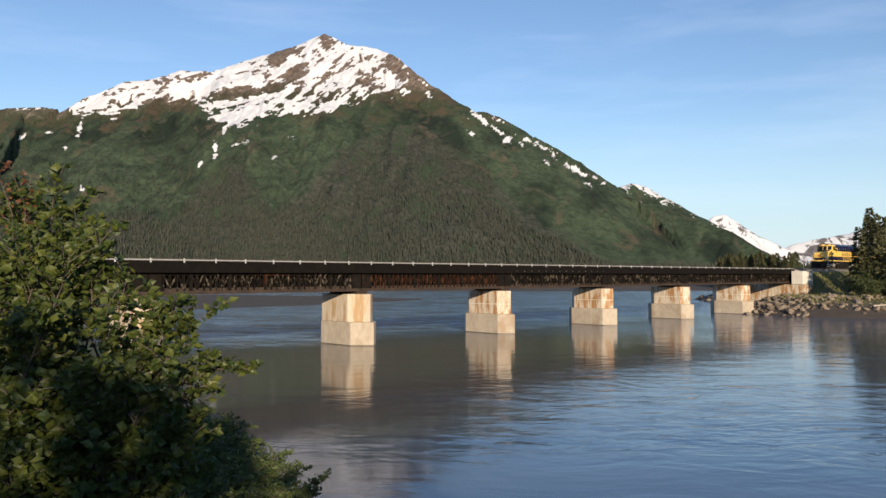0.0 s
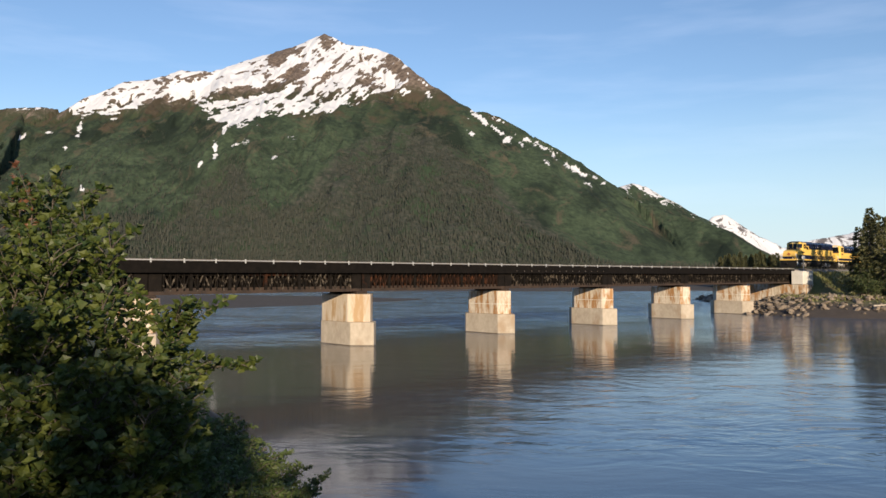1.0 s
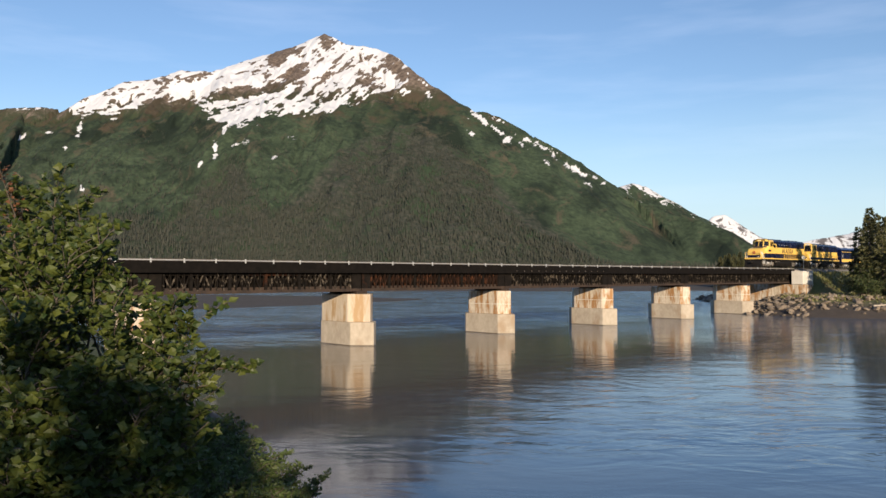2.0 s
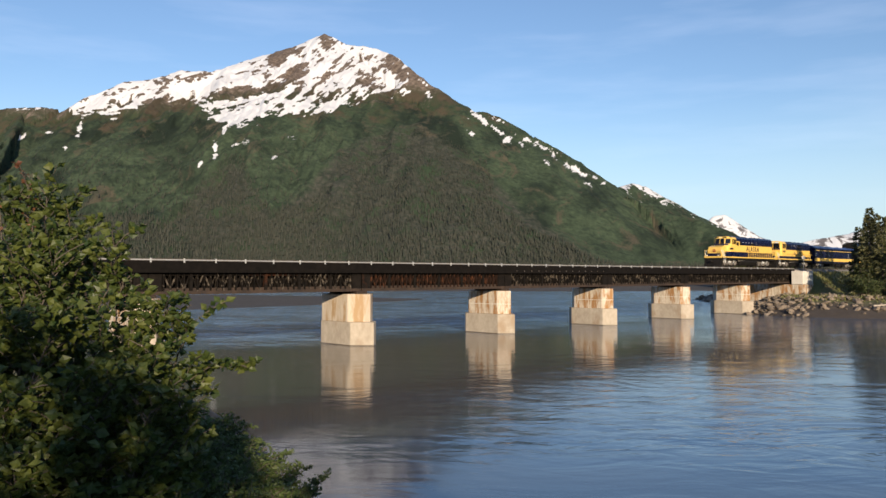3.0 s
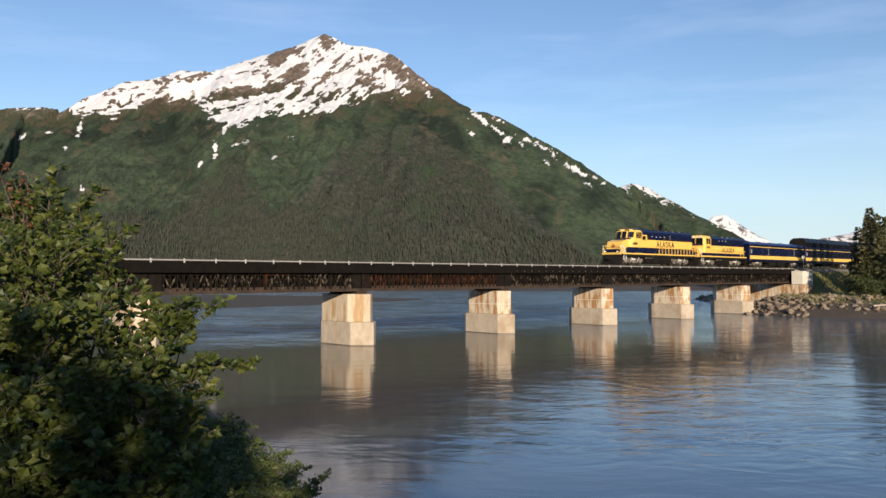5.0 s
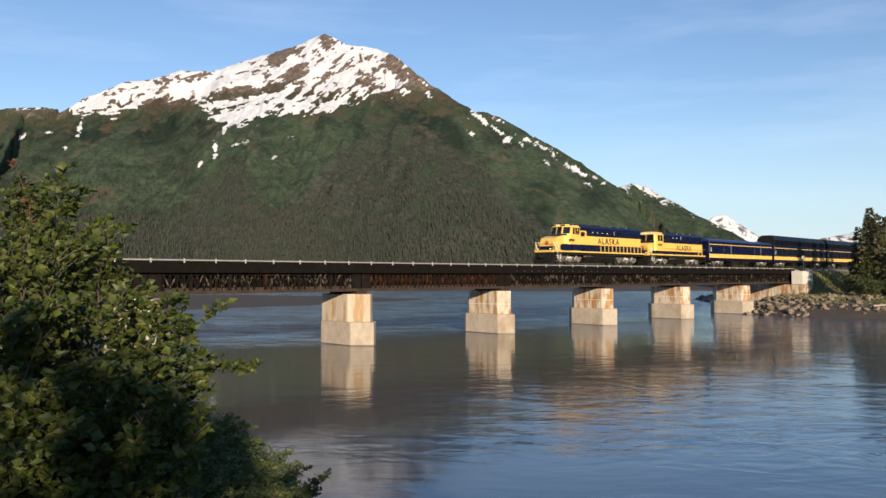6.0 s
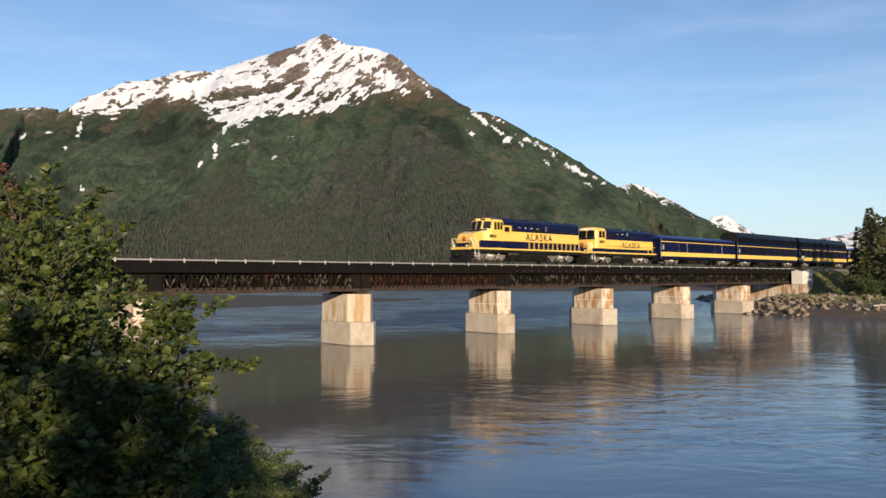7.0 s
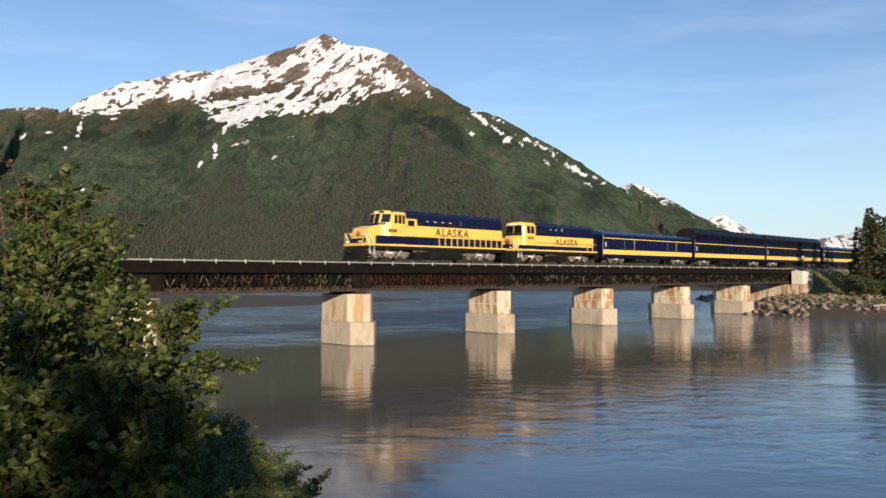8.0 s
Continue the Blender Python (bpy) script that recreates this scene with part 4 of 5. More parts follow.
            glazing("window_band", (0.0, sd * mid), (corner * 0.6, sd * (mid + 0.6 * corner * k)), zf0 - 0.2, zf0 + 0.02, M_BLUE, "dark blue band under the windscreen")
        part("wiper", beam(bmesh.new(), (front_at(zf0) - 0.06, sd * 0.2, zf0), (front_at(zf0 + 0.45) - 0.06, sd * 0.6, zf0 + 0.45), 0.03, 0.03), M_BLACK, cab)
    for y0, y1 in ((-0.95, -0.35), (0.35, 0.95)):
        part("number_board", one_box(c0 + lean - 0.05, c0 + lean + 0.1, y0, y1, ct - 0.38, ct - 0.16), M_BLACK if crew_high else M_WHITE, cab)
    if crew_high:
        cap = [(-1.40, ct - 0.34), (-1.20, ct - 0.06), (-0.6, ct + 0.05), (0.6, ct + 0.05), (1.20, ct - 0.06), (1.40, ct - 0.34)]
        part("cab_roof", prism(bmesh.new(), cap, "x", c0 + 1.25, c1), M_BLUE, cab, "dark blue cab roof")
    for s in (-1, 1):
        y = cw * s
        for a, b in ((c0 + 1.40, c0 + 1.80), (c0 + 1.92, c0 + 2.32), (c0 + 2.42, c0 + 2.76)) if crew_high else ((c0 + 0.55, c0 + 1.15), (c0 + 1.28, c0 + 1.88)):
            part("side_window", one_box(a, b, y - 0.015, y + 0.015, ct - 1.34, ct - 0.5, bevel=0.01), M_GLASS, cab)
        part("door", one_box(c1 - 0.02, c1 + 0.05, s * 1.05 - 0.3, s * 1.05 + 0.3, 1.7, ct - 0.6), M_YELLOW, cab)
        part("blue_band", one_box(c0 - 0.9, c1, y - 0.012 + 0.008 * s, y + 0.012 + 0.008 * s, 1.72, split), M_BLUE, cab, "dark blue lower band")
        for i in range(4):
            part("number_mark", one_box(c0 + 0.7 + i * 0.28, c0 + 0.88 + i * 0.28, y - 0.01 + 0.01 * s, y + 0.01 + 0.01 * s, 2.82, 3.14), M_BLUE, cab, "plain dark number bars")
    for y in (-0.16, 0.16):
        part("headlight", rod(bmesh.new(), (c0 + lean - 0.08, y, ct - 0.26), (c0 + lean + 0.1, y, ct - 0.26), 0.07, sides=10), M_LAMP, v)
    for y in (-0.95, 0.95):
        part("ditch_light", rod(bmesh.new(), (0.30, y, 1.86), (0.5, y, 1.86), 0.06, sides=10), M_LAMP, v)
    # hood: blue foot, yellow middle, blue top
    hw = 1.22
    part("hood_foot", one_box(c1, L - 0.75, -hw, hw, 1.66, split), M_BLUE, v)
    part("hood_side", one_box(c1, L - 0.75, -hw - 0.02, hw + 0.02, split, upper, bevel=0.03), M_YELLOW, v, "yellow hood with dark lettering")
    top = [(-hw - 0.03, upper), (-hw - 0.03, roof_z - 0.3), (-hw + 0.3, roof_z), (hw - 0.3, roof_z), (hw + 0.03, roof_z - 0.3), (hw + 0.03, upper)]
    hood = part("hood_top", prism(bmesh.new(), top, "x", c1 + 0.02, L - 0.78), M_BLUE, v, "dark blue hood top")
    if crew_high:
        eq = part("equipment_hood", one_box(c1, c1 + 1.7, -hw - 0.10, hw + 0.10, 3.45, 4.25, bevel=0.05), M_YELLOW, v, "yellow equipment hood behind the cab")
        for s in (-1, 1):
            part("intake", one_box(c1 + 0.45, c1 + 1.3, s * (hw + 0.10) - 0.02, s * (hw + 0.10) + 0.02, 3.55, 4.08), M_GLASS, eq)
    n = int((L - c1 - 2) / 1.6)
    for i in range(n):
        x = c1 + 1.0 + i * 1.6
        for s in (-1, 1):
            part("hood_door", one_box(x, x + 1.45, s * (hw + 0.045) - 0.012, s * (hw + 0.045) + 0.012, 3.62, 4.05), M_BLUE if i % 3 else M_BLACK, hood)
    for i in range(3):
        x = L - 2.6 - i * 1.9
        part("roof_fan", rod(bmesh.new(), (x, 0, roof_z - 0.02), (x, 0, roof_z + 0.12), 0.72, sides=18), M_BLUE, hood)
    part("exhaust_stack", one_box(L * 0.48, L * 0.48 + 1.6, -0.4, 0.4, roof_z - 0.02, roof_z + 0.16, bevel=0.04), M_BLACK, hood)
    part("blower_hatch", one_box(c1 + 0.7, c1 + 2.6, -0.85, 0.85, roof_z - 0.02, roof_z + 0.1, bevel=0.06), M_BLUE, hood)
    part("radiator", one_box(L - 7.4, L - 1.4, -hw - 0.12, hw + 0.12, 3.8, 4.42, bevel=0.05), M_BLUE, hood)
    for i in range(4):
        part("roof_light", one_box(c1 + 3.0 + i * 1.1, c1 + 3.25 + i * 1.1, -hw - 0.05, -hw - 0.03, 4.02, 4.12), M_WHITE, hood)
    wx = c1 + (L - c1) * (0.44 if crew_high else 0.50)
    for s in (-1, 1):
        lettering("ALASKA", 1.12 if crew_high else 1.0, Matrix.Translation((wx, s * (hw + 0.03), split + 0.2)) @ SIDE[s], M_BLUE, v)
    # walkway rails
    for s in (-1, 1):
        y = s * (W - 0.04)
        hr = part("handrail", rod(bmesh.new(), (c1 + 0.1, y, 2.55), (L - 0.5, y, 2.55), 0.028), M_YELLOW, v, "yellow walkway handrail")
        step = 0.88 if crew_high else 1.1
        start = 10.2 if crew_high else L - 2.4
        for i in range(int((L - start) / step) + 1):
            x = start + i * step
            if x < L - 0.4:
                part("stanchion", one_box(x - 0.04, x + 0.04, y - 0.03, y + 0.03, 1.66, 2.55), M_YELLOW, hr)
        for x0, x1 in ((0.5, 1.15), (1.05, 1.7)):
            part("grab_rail", rod(bmesh.new(), (x1, y, 0.7), (x1 - 0.1, y, 1.7), 0.05), M_WHITE, v, "white step handrail")
            part("grab_rail", rod(bmesh.new(), (x1 - 0.1, y, 1.7), (x0, y - 0.1 * s, 2.7), 0.05), M_WHITE, v, "white step handrail")
        for z in (0.45, 0.75, 1.05, 1.35):
            part("step", one_box(0.85, 1.45, y - 0.25 if s > 0 else y, y if s > 0 else y + 0.25, z, z + 0.05), M_TRUCK, v)
    part("front_rail", rod(rod(rod(bmesh.new(), (0.45, -1.3, 1.7), (0.45, -1.3, 2.65), 0.03), (0.45, 1.3, 1.7), (0.45, 1.3, 2.65), 0.03), (0.45, -1.3, 2.65), (0.45, 1.3, 2.65), 0.03), M_YELLOW, v, "yellow front handrail")
    part("hose", rod(bmesh.new(), (0.1, 0.6, 1.3), (0.0, 0.55, 0.5), 0.03), M_BLACK, v)
    return v


def coach(L, kind, label):
    v = thing("railway_coach" if kind != "baggage" else "baggage_car", BRIDGE, label, "railway car", "vehicles of the train")
    W = 1.53
    dome = kind == "dome"
    H = 4.15
    zr = 3.95 if not dome else 4.1
    body = part("body", one_box(0.3, L - 0.3, -W, W, 1.05, zr, bevel=0.04), M_BLUE, v, "dark blue car body")
    for s in (-1, 1):
        y = s * W
        part("band", one_box(0.32, L - 0.32, y - 0.01 + 0.008 * s, y + 0.01 + 0.008 * s, 1.42, 2.02), M_YELLOW, body, "broad yellow band")
        part("pinstripe", one_box(0.32, L - 0.32, y - 0.01 + 0.008 * s, y + 0.01 + 0.008 * s, 3.44, 3.54), M_YELLOW, body, "thin yellow stripe")
        if kind == "baggage":
            for x in (L * 0.27, L * 0.74):
                d = part("sliding_door", one_box(x - 1.2, x + 1.2, y - 0.02 + 0.012 * s, y + 0.02 + 0.012 * s, 2.06, 3.38, bevel=0.02), M_BLUE, body)
                part("door_post", one_box(x + 1.2, x + 1.3, y - 0.02 + 0.014 * s, y + 0.02 + 0.014 * s, 2.06, 3.4), M_GALV, body, "bright metal door post")
        else:
            n = 10
            for i in range(n):
                x = 2.6 + i * (L - 5.2) / (n - 1)
                part("window", one_box(x - 0.7, x + 0.7, y - 0.01 + 0.012 * s, y + 0.01 + 0.012 * s, 2.3, 3.2, bevel=0.008), M_GLASS, body)
        for x in (0.9, L - 0.9):
            part("end_mark", one_box(x - 0.16, x + 0.16, y - 0.01 + 0.012 * s, y + 0.01 + 0.012 * s, 2.35, 3.0), M_GALV if x < 2 else M_GLASS, body)
    if dome:
        t = 5.7
        out = [(-W, 4.1), (-W, 4.9), (-1.28, 5.42), (-0.7, t), (0.7, t), (1.28, 5.42), (W, 4.9), (W, 4.1)]
        d = part("dome", prism(bmesh.new(), out, "x", 0.5, L - 0.5), M_DOME, v, "dark curved glass dome roof")
        for i in range(13):
            x = 0.5 + i * (L - 1.0) / 12
            big = [(p[0] * 1.012, 4.1 + (p[1] - 4.1) * 1.02) for p in out]
            part("dome_rib", prism(bmesh.new(), big, "x", x - 0.06, x + 0.06), M_BLACK, d)
        part("dome_spine", one_box(0.5, L - 0.5, -0.85, 0.85, t, t + 0.05), M_BLUE, d)
    else:
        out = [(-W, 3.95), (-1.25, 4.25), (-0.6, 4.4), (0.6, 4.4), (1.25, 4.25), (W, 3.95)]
        rf = part("roof", prism(bmesh.new(), out, "x", 0.3, L - 0.3), M_SUNLIT_BLUE, v, "blue rounded car roof")
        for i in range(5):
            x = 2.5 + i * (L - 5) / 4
            part("roof_vent", one_box(x - 0.35, x + 0.35, -0.25, 0.25, 4.38, 4.52, bevel=0.03), M_SUNLIT_BLUE, rf)
    part("underframe", one_box(0.4, L - 0.4, -1.3, 1.3, 0.9, 1.05), M_BLACK, v)
    part("equipment_box", one_box(L * 0.36, L * 0.47, -1.35, 1.35, 0.4, 0.95, bevel=0.04), M_BLACK, v)
    part("equipment_box", one_box(L * 0.52, L * 0.62, -1.3, 1.3, 0.45, 0.95, bevel=0.04), M_BLACK, v)
    for x0, x1 in ((0.0, 0.3), (L - 0.3, L)):
        part("gangway", one_box(x0, x1, -0.55, 0.55, 1.1, 3.5, bevel=0.03), M_BLACK, v, "black rubber gangway")
    part("coupler", one_box(-0.25, 0.4, -0.12, 0.12, 0.7, 0.95), M_TRUCK, v)
    for s in (-1, 1):
        part("step", one_box(0.35, 0.95, s * 1.35 - 0.12, s * 1.35 + 0.12, 0.45, 0.55), M_TRUCK, v)
    bogie([2.6, 5.1], 0.46, v, M_TRUCK)
    bogie([L - 5.1, L - 2.6], 0.46, v, M_TRUCK)
    return v


TRAIN = []


def build_train():
    TRAIN.append((locomotive(20.9, True, "yellow and dark blue six-axle diesel locomotive leading the train", True), 0.0))
    TRAIN.append((locomotive(16.95, False, "yellow and dark blue four-axle diesel locomotive coupled behind the leader", False), 21.55))
    TRAIN.append((coach(23.9, "baggage", "dark blue baggage car with yellow stripes and a plain roof"), 39.2))
    TRAIN.append((coach(25.4, "dome", "tall dark blue dome coach with black glass roof and yellow stripes"), 63.5))
    TRAIN.append((coach(26.1, "dome", "tall dark blue dome coach with black glass roof and yellow stripes"), 89.1))
    TRAIN.append((coach(25.2, "coach", "dark blue passenger coach with yellow stripes and windows"), 115.6))
    TRAIN.append((coach(25.2, "coach", "dark blue passenger coach with yellow stripes and windows"), 141.1))


# ---- plants and banks ----
def leaf_quads(verts, faces, p, d, size, rng, wide=1.0):
    """One leaf: a folded diamond of two triangles pairs."""
    up = Vector((rng.uniform(-1, 1), rng.uniform(-1, 1), rng.uniform(-0.3, 1))).normalized()
    side = d.cross(up)
    if side.length < 0.05:
        side = d.orthogonal()
    side.normalize()
    nrm = side.cross(d).normalized()
    o = len(verts)
    w = size * wide * rng.uniform(0.34, 0.46)
    a, b = p, p + d * size
    m = p + d * size * 0.45 - nrm * size * 0.10
    l, r = p + d * size * 0.42 + side * w + nrm * size * 0.06, p + d * size * 0.42 - side * w + nrm * size * 0.06
    verts += [a, r, b, l, m]
    faces += [(o, o + 1, o + 4), (o + 1, o + 2, o + 4), (o + 2, o + 3, o + 4), (o + 3, o, o + 4)]


def bent(p, q, sag, k, rng, wob=0.05):
    out = []
    L = (q - p).length
    for i in range(k + 1):
        t = i / k
        c = p.lerp(q, t)
        c += Vector((rng.uniform(-1, 1), rng.uniform(-1, 1), 0)) * wob * L * (0 < i < k)
        c.z += sag * L * 4 * t * (1 - t)
        out.append(c)
    return out


def bush_branch(name, base, tip, twigs, leaves, size, spread, thing_ob, seed, leaf_mat, r=0.018, low=0.15):
    """A stem with twigs and leaves; its origin is at its root, so that it can sway."""
    rng = random.Random(seed)
    base, tip = Vector(base), Vector(tip)
    path = bent(Vector((0, 0, 0)), tip - base, 0.10, 6, rng, 0.03)
    wood = bmesh.new()
    for i in range(6):
        rod(wood, path[i], path[i + 1], r * (1 - i / 7), r * (1 - (i + 1) / 7), 5)
    verts, faces = [], []
    for k in range(twigs):
        t = low + (1 - low) * (k + rng.random()) / twigs
        i = min(int(t * 6), 5)
        p = path[i].lerp(path[i + 1], t * 6 - i)
        a = rng.uniform(0, 6.283)
        grow = (path[i + 1] - path[i]).normalized()
        d = (Vector((math.cos(a), math.sin(a), rng.uniform(-0.25, 0.6))) + grow * 0.7).normalized()
        ln = spread * rng.uniform(0.5, 1.0) * (1.15 - 0.6 * t)
        q = bent(p, p + d * ln, 0.06, 3, rng, 0.05)
        for j in range(3):
            rod(wood, q[j], q[j + 1], 0.0045, 0.003, 3)
        for j in range(leaves):
            u = (j + rng.random()) / leaves
            u = 0.15 + 0.85 * u
            jj = min(int(u * 3), 2)
            lp = q[jj].lerp(q[jj + 1], u * 3 - jj)
            b = rng.uniform(0, 6.283)
            ld = (Vector((math.cos(b), math.sin(b), rng.uniform(-0.6, 0.5))) + d * 0.5).normalized()
            leaf_quads(verts, faces, lp + ld * size * 0.2, ld, size * rng.uniform(0.65, 1.2), rng)
    br = part("branch", wood, M_BARK, thing_ob)
    br.location = base - thing_ob.location
    mesh_part("foliage", verts, faces, leaf_mat, br)
    return br


SWAY = []


def bush_point(across, down, depth):
    return ray_point(across, down, depth)


def build_bush():
    rng = random.Random(5)
    # the large alder on the near bank
    bx, by = -2.75, 6.0
    ob = thing("alder_bush", pose(bx, by, ground_at(bx, by) - 0.1), "dark green leafy alder bush on the near bank", "bush")
    tips = [(60, 345, 6.6), (0, 370, 6.5), (130, 365, 6.5), (60, 425, 5.9), (160, 455, 6.0), (-30, 400, 6.3), (95, 335, 6.3), (30, 350, 6.4), (150, 400, 6.2), (195, 425, 5.8), (215, 480, 6.0), (110, 450, 5.6), (20, 450, 5.5),
            (250, 545, 5.7), (310, 550, 5.5), (345, 570, 5.6), (290, 620, 5.2), (335, 650, 5.4), (440, 648, 5.5), (180, 560, 5.2),
            (90, 560, 5.0), (10, 560, 5.0), (200, 660, 4.8), (120, 680, 4.7), (40, 700, 4.6), (270, 700, 4.9), (330, 740, 5.2),
            (170, 770, 4.6), (80, 800, 4.5), (250, 800, 4.8), (-60, 480, 5.5), (-80, 640, 5.0), (310, 820, 5.2), (20, 850, 4.4), (150, 870, 4.6)]
    for i, (across, down, d) in enumerate(tips):
        tip = Vector(bush_point(across, down, d))
        base = Vector((bx + rng.uniform(-0.5, 0.35), by + rng.uniform(-0.5, 0.4), 0))
        if across == 440:
            base = tip + Vector((-0.72, 0.15, -0.28))
        elif down > 600:
            base = Vector((tip.x - 0.35 + rng.uniform(-0.25, 0.1), tip.y + rng.uniform(0.1, 0.5), 0))
        if across != 440:
            base.z = ground_at(base.x, base.y) - 0.05
        if across != 440 and tip.z < base.z + 0.5:
            base.z = tip.z - 0.6
        thin = across == 440
        br = bush_branch("branch", base, tip, 14 if thin else 34, 8 if thin else 15, 0.074, 0.22 if thin else 0.5, ob, 100 + i, M_LEAF, low=0.3 if thin else 0.12)
        SWAY.append((br, rng.uniform(0, 6.28), rng.uniform(0.8, 1.6)))
    for i, (across, down, d) in enumerate(((14, 288, 6.2), (42, 312, 6.4), (-20, 300, 6.1))):
        br = bush_branch("branch", (bx - 0.35, by + 0.1, ground_at(bx, by)), bush_point(across, down, d), 9, 3, 0.045, 0.16, ob, 900 + i, M_TWIG, r=0.014, low=0.75)
        SWAY.append((br, i * 1.3, 1.1))
    # willow scrub lower down the bank
    spots = [(300, 800, 10), (360, 770, 11), (410, 800, 11.5), (330, 850, 9.5), (450, 830, 12), (470, 865, 12.5), (400, 870, 10.5), (250, 780, 9),
             (350, 735, 13), (490, 820, 14.5), (520, 872, 14), (430, 780, 14), (270, 860, 8.5), (440, 800, 13), (470, 840, 14), (420, 825, 12), (385, 820, 10.5), (510, 850, 15), (460, 800, 15), (385, 752, 17), (402, 768, 16), (365, 742, 18), (345, 735, 16), (425, 775, 17), (372, 765, 14), (530, 822, 16)]
    for j, (across, down, d) in enumerate(spots):
        tip = Vector(bush_point(across, down, d))
        gz = ground_at(tip.x, tip.y)
        w = thing("willow_shrub", pose(tip.x, tip.y, gz - 0.05), "low grey-green willow shrub on the river bank", "shrub", "shrubs on the near bank")
        for k in range(7 if j < len(spots) - 1 else 3):
            tp = tip + Vector((rng.uniform(-0.7, 0.7), rng.uniform(-0.6, 0.6), rng.uniform(-0.5, 0.05)))
            tp.z = max(tp.z, gz + 0.35)
            br = bush_branch("branch", (tip.x + rng.uniform(-0.2, 0.2), tip.y, gz - 0.05), tp, 13, 9, 0.075, 0.35, w, 300 + j * 10 + k, M_LEAF_LOW, r=0.012)


def spruce(name, m, h, w, seed, label, dense=1.0):
    """A conifer: tapered trunk and whorls of drooping boughs of needle sprays."""
    rng = random.Random(seed)
    t = thing(name, m, label, "tree", "conifers by the bridge")
    part("trunk", rod(bmesh.new(), (0, 0, -0.3), (0, 0, h * 0.97), 0.03 * h * 0.5, 0.02, 7), M_BARK, t)
    verts, faces = [], []
    n = int(230 * dense)
    for i in range(n):
        u = (i + rng.random()) / n
        z = h * (0.06 + 0.94 * u)
        ln = w * (1 - u) ** 0.75 * rng.uniform(0.55, 1.15) + 0.12
        a = rng.uniform(0, 6.283)
        d = Vector((math.cos(a), math.sin(a), 0))
        s = Vector((-d.y, d.x, 0))
        for k in range(int(10 + ln * 14)):
            f = rng.uniform(0.1, 1.0)
            p = d * ln * f + s * rng.uniform(-0.28, 0.28) * ln * (1.1 - f) + Vector((0, 0, z - 0.28 * ln * f + rng.uniform(-0.12, 0.12)))
            q = (d * rng.uniform(0.3, 1) + s * rng.uniform(-0.9, 0.9) + Vector((0, 0, rng.uniform(-0.5, 0.25)))).normalized()
            leaf_quads(verts, faces, p, q, rng.uniform(0.22, 0.50) * (0.6 + 0.05 * h), rng, 0.42)
    mesh_part("crown", verts, faces, M_SPRUCE, t)
    return t


def build_unseen_shade_trees():
    """Unseen trees added behind the viewpoint to keep the low sun off the near bank."""
    for i, (x, y, h) in enumerate(((-2.6, -10.5, 5.9), (-1.4, -9.6, 5.6), (-0.3, -10.8, 5.8), (0.6, -9.7, 5.0), (1.6, -11.2, 5.0), (2.7, -9.8, 4.3), (3.9, -11, 4.8), (5.2, -9.9, 4.8), (6.6, -11, 5.6))):
        spruce("spruce_tree", pose(x, y, ground_at(x, y)), h, 2.2, 450 + i, "unseen dark green spruce tree added behind the viewpoint for shade", 0.29)


def broad_shrub(m, h, w, seed, label):
    rng = random.Random(seed)
    t = thing("shrub", m, label, "shrub", "shrubs by the embankment")
    wood = bmesh.new()
    verts, faces = [], []
    for i in range(9):
        a = rng.uniform(0, 6.283)
        tip = Vector((math.cos(a) * w * rng.random(), math.sin(a) * w * rng.random(), h * rng.uniform(0.6, 1)))
        rod(wood, (0, 0, -0.1), tip, 0.04, 0.01, 4)
        for k in range(90):
            c = tip * rng.uniform(0.3, 1.05) + Vector((rng.gauss(0, 1), rng.gauss(0, 1), rng.gauss(0, 0.8))) * w * 0.22
            leaf_quads(verts, faces, c, Vector((rng.uniform(-1, 1), rng.uniform(-1, 1), rng.uniform(-0.4, 0.8))).normalized(), rng.uniform(0.14, 0.28), rng)
    part("stems", wood, M_BARK, t)
    mesh_part("crown", verts, faces, M_COTTON, t)
    return t


def build_right_bank():
    # conifers beside the embankment
    for i, (across, d, top) in enumerate(((1540, 128, 368), (1520, 132, 402), (1562, 126, 384), (1590, 130, 372), (1615, 126, 395), (1640, 134, 380), (1612, 120, 430), (1536, 137, 384), (1552, 139, 378), (1572, 140, 384))):
        x = (across - 784) / 1383 * d
        g = ground_at(x, d)
        h = 6.35 + (487 - top) / 1383 * d - g
        spruce("spruce_tree", pose(x, d, g), h, h * 0.19, 50 + i, "dark green spruce tree on the grassy river bank", 0.62)
    for i, (across, d, top) in enumerate(((1290, 330, 449), (1310, 320, 446), (1330, 325, 450), (1345, 318, 445), (1362, 322, 452), (1375, 316, 448), (1398, 300, 447), (1408, 305, 446), (1275, 340, 455), (1320, 345, 452), (1388, 325, 453), (1352, 335, 450), (1300, 335, 450), (1338, 340, 449), (1368, 330, 450), (1402, 310, 452), (1284, 345, 452))):
        x = (across - 784) / 1383 * d
        g = ground_at(x, d)
        h = 6.35 + (487 - top) / 1383 * d - g
        spruce("spruce_tree", pose(x, d, g), h, h * 0.34, 150 + i, "dark conifer in the woods behind the bridge", 1.0)
    for i, (across, d, top) in enumerate(((1425, 190, 448), (1418, 195, 455), (1522, 125, 490), (1548, 121, 495), (1535, 127, 470), (1512, 130, 486))):
        x = (across - 784) / 1383 * d
        g = ground_at(x, d)
        h = max(0.8, 6.35 + (487 - top) / 1383 * d - g)
        broad_shrub(pose(x, d, g), h, h * 0.45, 250 + i, "green leafy shrub on the railway embankment")


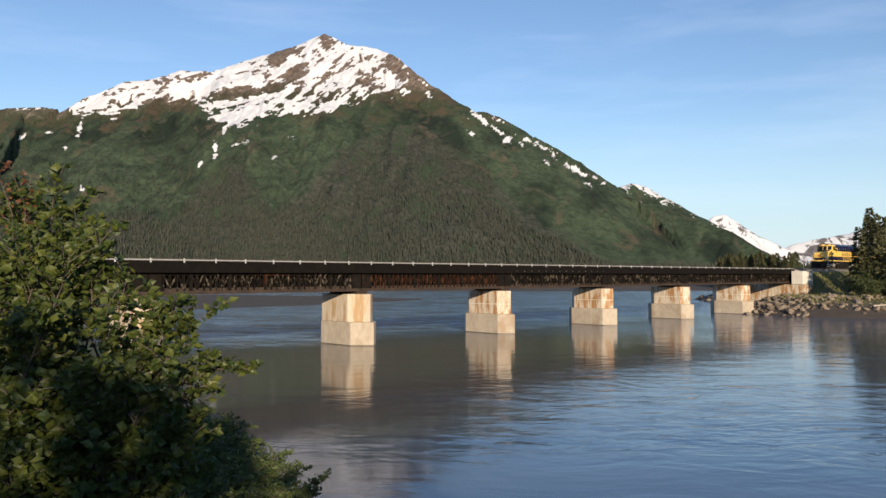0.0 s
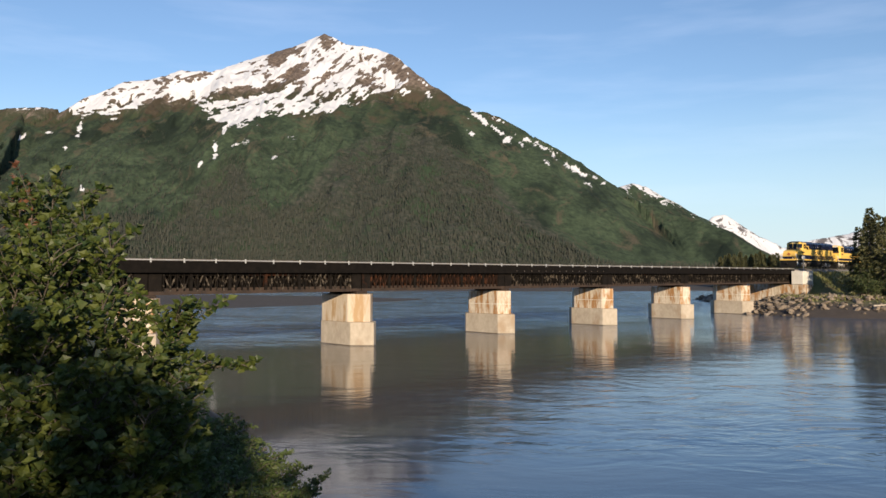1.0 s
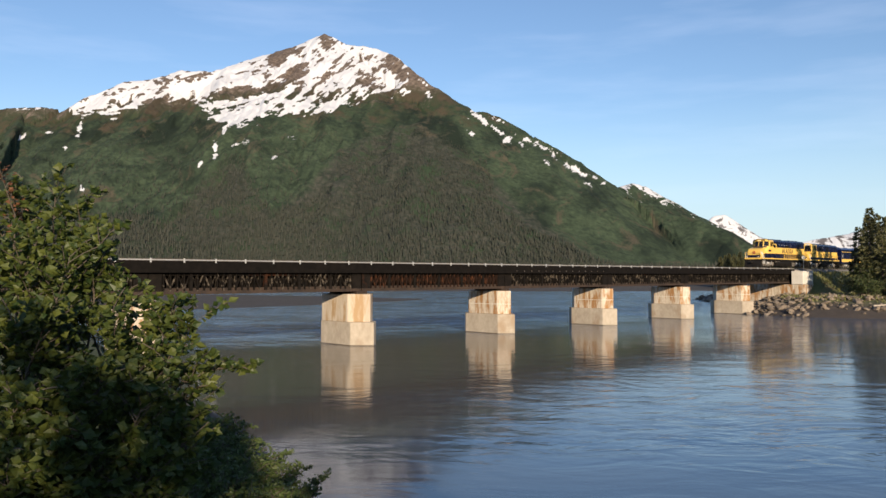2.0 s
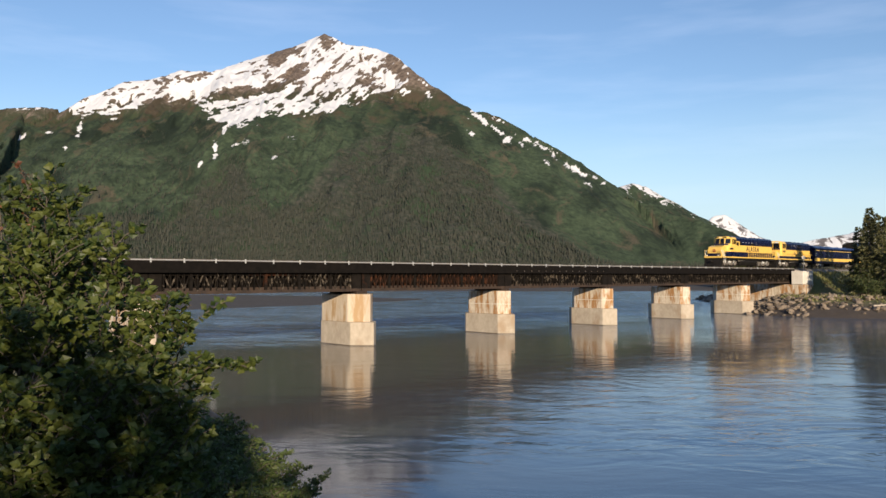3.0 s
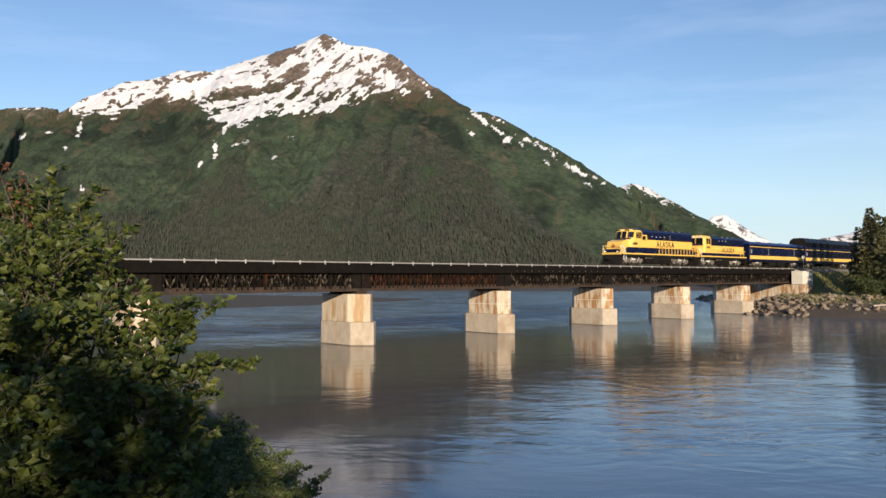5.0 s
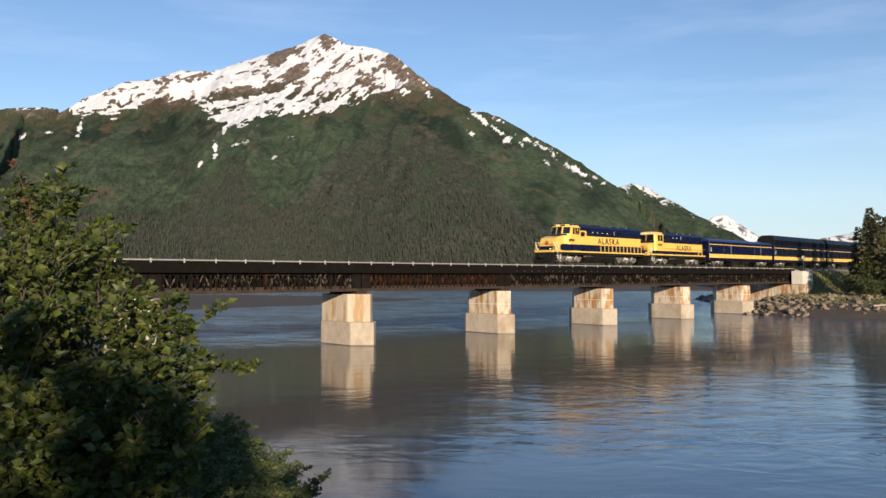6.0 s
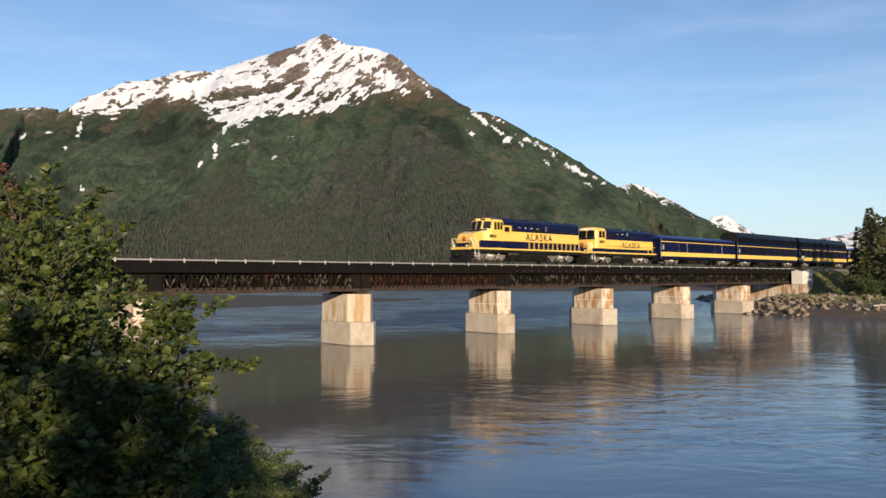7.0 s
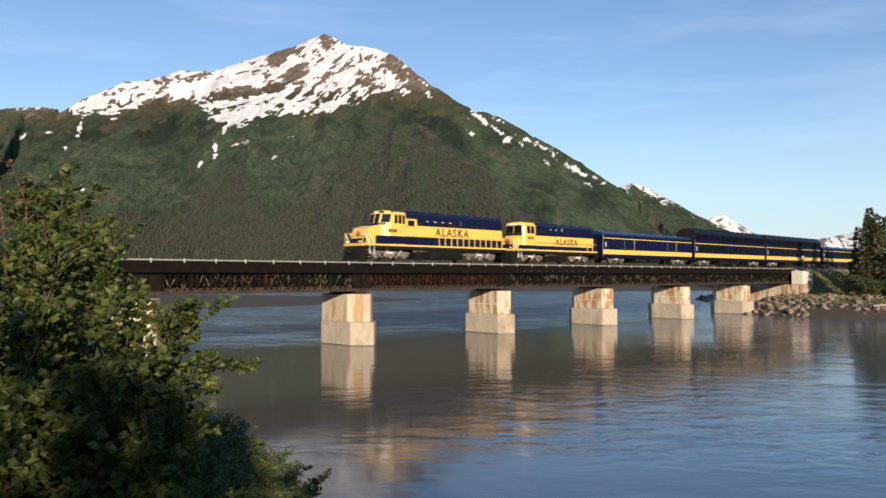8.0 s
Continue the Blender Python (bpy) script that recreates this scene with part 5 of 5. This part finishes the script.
def rock_mesh(seed):
    rng = random.Random(seed)
    bm = bmesh.new()
    bmesh.ops.create_icosphere(bm, subdivisions=1, radius=0.5)
    for v in bm.verts:
        v.co *= rng.uniform(0.75, 1.15)
        v.co.z *= 0.7
    for k in range(3):
        d = Vector((rng.uniform(-1, 1), rng.uniform(-1, 1), rng.uniform(-0.2, 1))).normalized()
        for v in bm.verts:
            e = v.co.dot(d) - 0.3
            if e > 0:
                v.co -= d * e * 0.85
    me = bpy.data.meshes.new("boulder")
    bm.to_mesh(me)
    bm.free()
    me.materials.append(M_STONE)
    return me


def build_rocks():
    rng = random.Random(12)
    shapes = [rock_mesh(i) for i in range(9)]
    spots = []
    while len(spots) < 1500:
        x, y = rng.uniform(47, 84), rng.uniform(100, 165)
        if rng.random() < 0.12:
            x, y = rng.uniform(50, 75), rng.uniform(165, 225)
        g = ground_at(x, y)
        if not (-0.2 < g < 3.1) or 784 + 1383 * x / y > 1630:
            continue
        if g < 1.05 and x > 55.5 and y < 132 and rng.random() < 0.94:
            continue
        s = rng.uniform(0.35, 0.8) if rng.random() < 0.75 else rng.uniform(0.8, 1.45)
        m = pose(x, y, g + 0.10 * s, rng.uniform(-35, 35), rng.uniform(-35, 35), rng.uniform(0, 360)) @ Matrix.Diagonal((s * rng.uniform(0.9, 1.7), s, s * rng.uniform(0.6, 1.0), 1))
        spots.append((-s, len(spots), m))
    spots.sort(key=lambda a: a[:2])
    for s, k, m in spots[:290]:
        b = new("boulder", shapes[k % 9])
        b.matrix_world = m
        tagged(b, "angular grey riprap boulder on the river bank", "boulder", "riprap boulders")
    verts, faces = [], []
    for s, k, m in spots[290:]:
        me, o = shapes[k % 9], len(verts)
        verts += [m @ v.co for v in me.vertices]
        faces += [tuple(o + q for q in f.vertices) for f in me.polygons]
    tagged(mesh_part("riprap_rubble", verts, faces, M_STONE), "small angular grey stones between the riprap boulders", "rubble", kind="stuff")
    log = bmesh.new()
    rod(log, (0, 0, 0), (3.2, 0.3, 0.25), 0.16, 0.12, 7)
    rod(log, (3.2, 0.3, 0.25), (5.0, 0.0, 0.7), 0.12, 0.05, 7)
    x, y = 64.6, 117.5
    o = part("driftwood_log", log, M_DRIFT)
    o.location = (x, y, ground_at(x, y) + 0.25)
    tagged(o, "bleached driftwood log lying on the mud bank", "log")
    for i in range(14):
        x, y = -3.9 - i * 0.28 + rng.uniform(-0.9, 0.5), 22 + i * 0.6 + rng.uniform(-0.6, 0.6)
        b = new("stone", shapes[rng.randrange(9)])
        s = rng.uniform(0.15, 0.5)
        b.matrix_world = pose(x, y, max(ground_at(x, y), -0.05) + 0.04, 0, 0, rng.uniform(0, 360)) @ Matrix.Diagonal((s * 1.4, s, s * 0.7, 1))
        tagged(b, "dark wet stone at the water's edge", "stone", "stones on the near shore")


def build_grass():
    rng = random.Random(3)
    verts, faces = [], []
    for i in range(26000):
        x, y = rng.uniform(58, 110), rng.uniform(108, 190)
        across = 784 + 1383 * x / y
        if not 1330 < across < 1600:
            continue
        verts.append((x, y))
    pts = np.array(verts)
    gz = ground_height(pts[:, 0][None], pts[:, 1][None])[0]
    verts = []
    for (x, y), g in zip(pts, gz):
        if g < 2.1 or g > 6.9:
            continue
        a, h = rng.uniform(0, 6.283), rng.uniform(0.25, 0.7)
        o = len(verts)
        w = 0.10
        verts += [(x - w * math.cos(a), y - w * math.sin(a), g - 0.03), (x + w * math.cos(a), y + w * math.sin(a), g - 0.03),
                  (x + rng.uniform(-0.2, 0.2), y + rng.uniform(-0.2, 0.2), g + h)]
        faces.append((o, o + 1, o + 2))
    tagged(mesh_part("grass", verts, faces, M_DRYGRASS), "rough yellow-green grass on the embankment", "grass", kind="stuff")


def build_sign():
    s = thing("track_sign", BRIDGE @ pose(103.0, -2.7, 6.9), "small white track sign on a thin post", "sign")
    part("post", rod(bmesh.new(), (0, 0, -0.3), (0, 0, 2.9), 0.05, sides=8), M_GALV, s)
    part("plate", one_box(-0.03, 0.03, -0.28, 0.28, 2.4, 2.95, bevel=0.01), M_WHITE, s)


build_ground()
water = build_water()
FIELD = build_mountains()
build_surroundings()
build_far_woods(FIELD)
build_bridge()
build_abutments()
build_train()
build_bush()
build_unseen_shade_trees()
build_right_bank()
build_rocks()
build_grass()
build_sign()


# ---- what moves ----
FRONT_AT_END, SPEED = 0.2, 14.43


def motions():
    for v, back in TRAIN:
        rows = []
        for i in range(17):
            t = i * 0.5
            s = FRONT_AT_END + SPEED * (8.0 - t) + back + 2.0 * (max(0.0, 3.5 - t) / 3.5) ** 2
            rows.append((t, BRIDGE @ pose(s, 0, RAIL_Z)))
        walk(v, rows)
    for w, x, r in WHEELS:
        rows = []
        for i in range(241):
            t = i / 30
            rows.append((t, Matrix.LocRotScale((x, 0, r), Euler((0, -SPEED * t / r, 0)), None)))
        walk(w, rows)
    for br, ph, sp in SWAY:
        p = br.location.copy()
        rows = []
        for i in range(21):
            t = i * 0.4
            a = 1.3 * math.sin(ph + t * sp * 2.2)
            b = 0.9 * math.sin(ph * 2 + t * sp * 3.1)
            rows.append((t, pose(p.x, p.y, p.z, b, a, 0)))
        walk(br, rows)


motions()
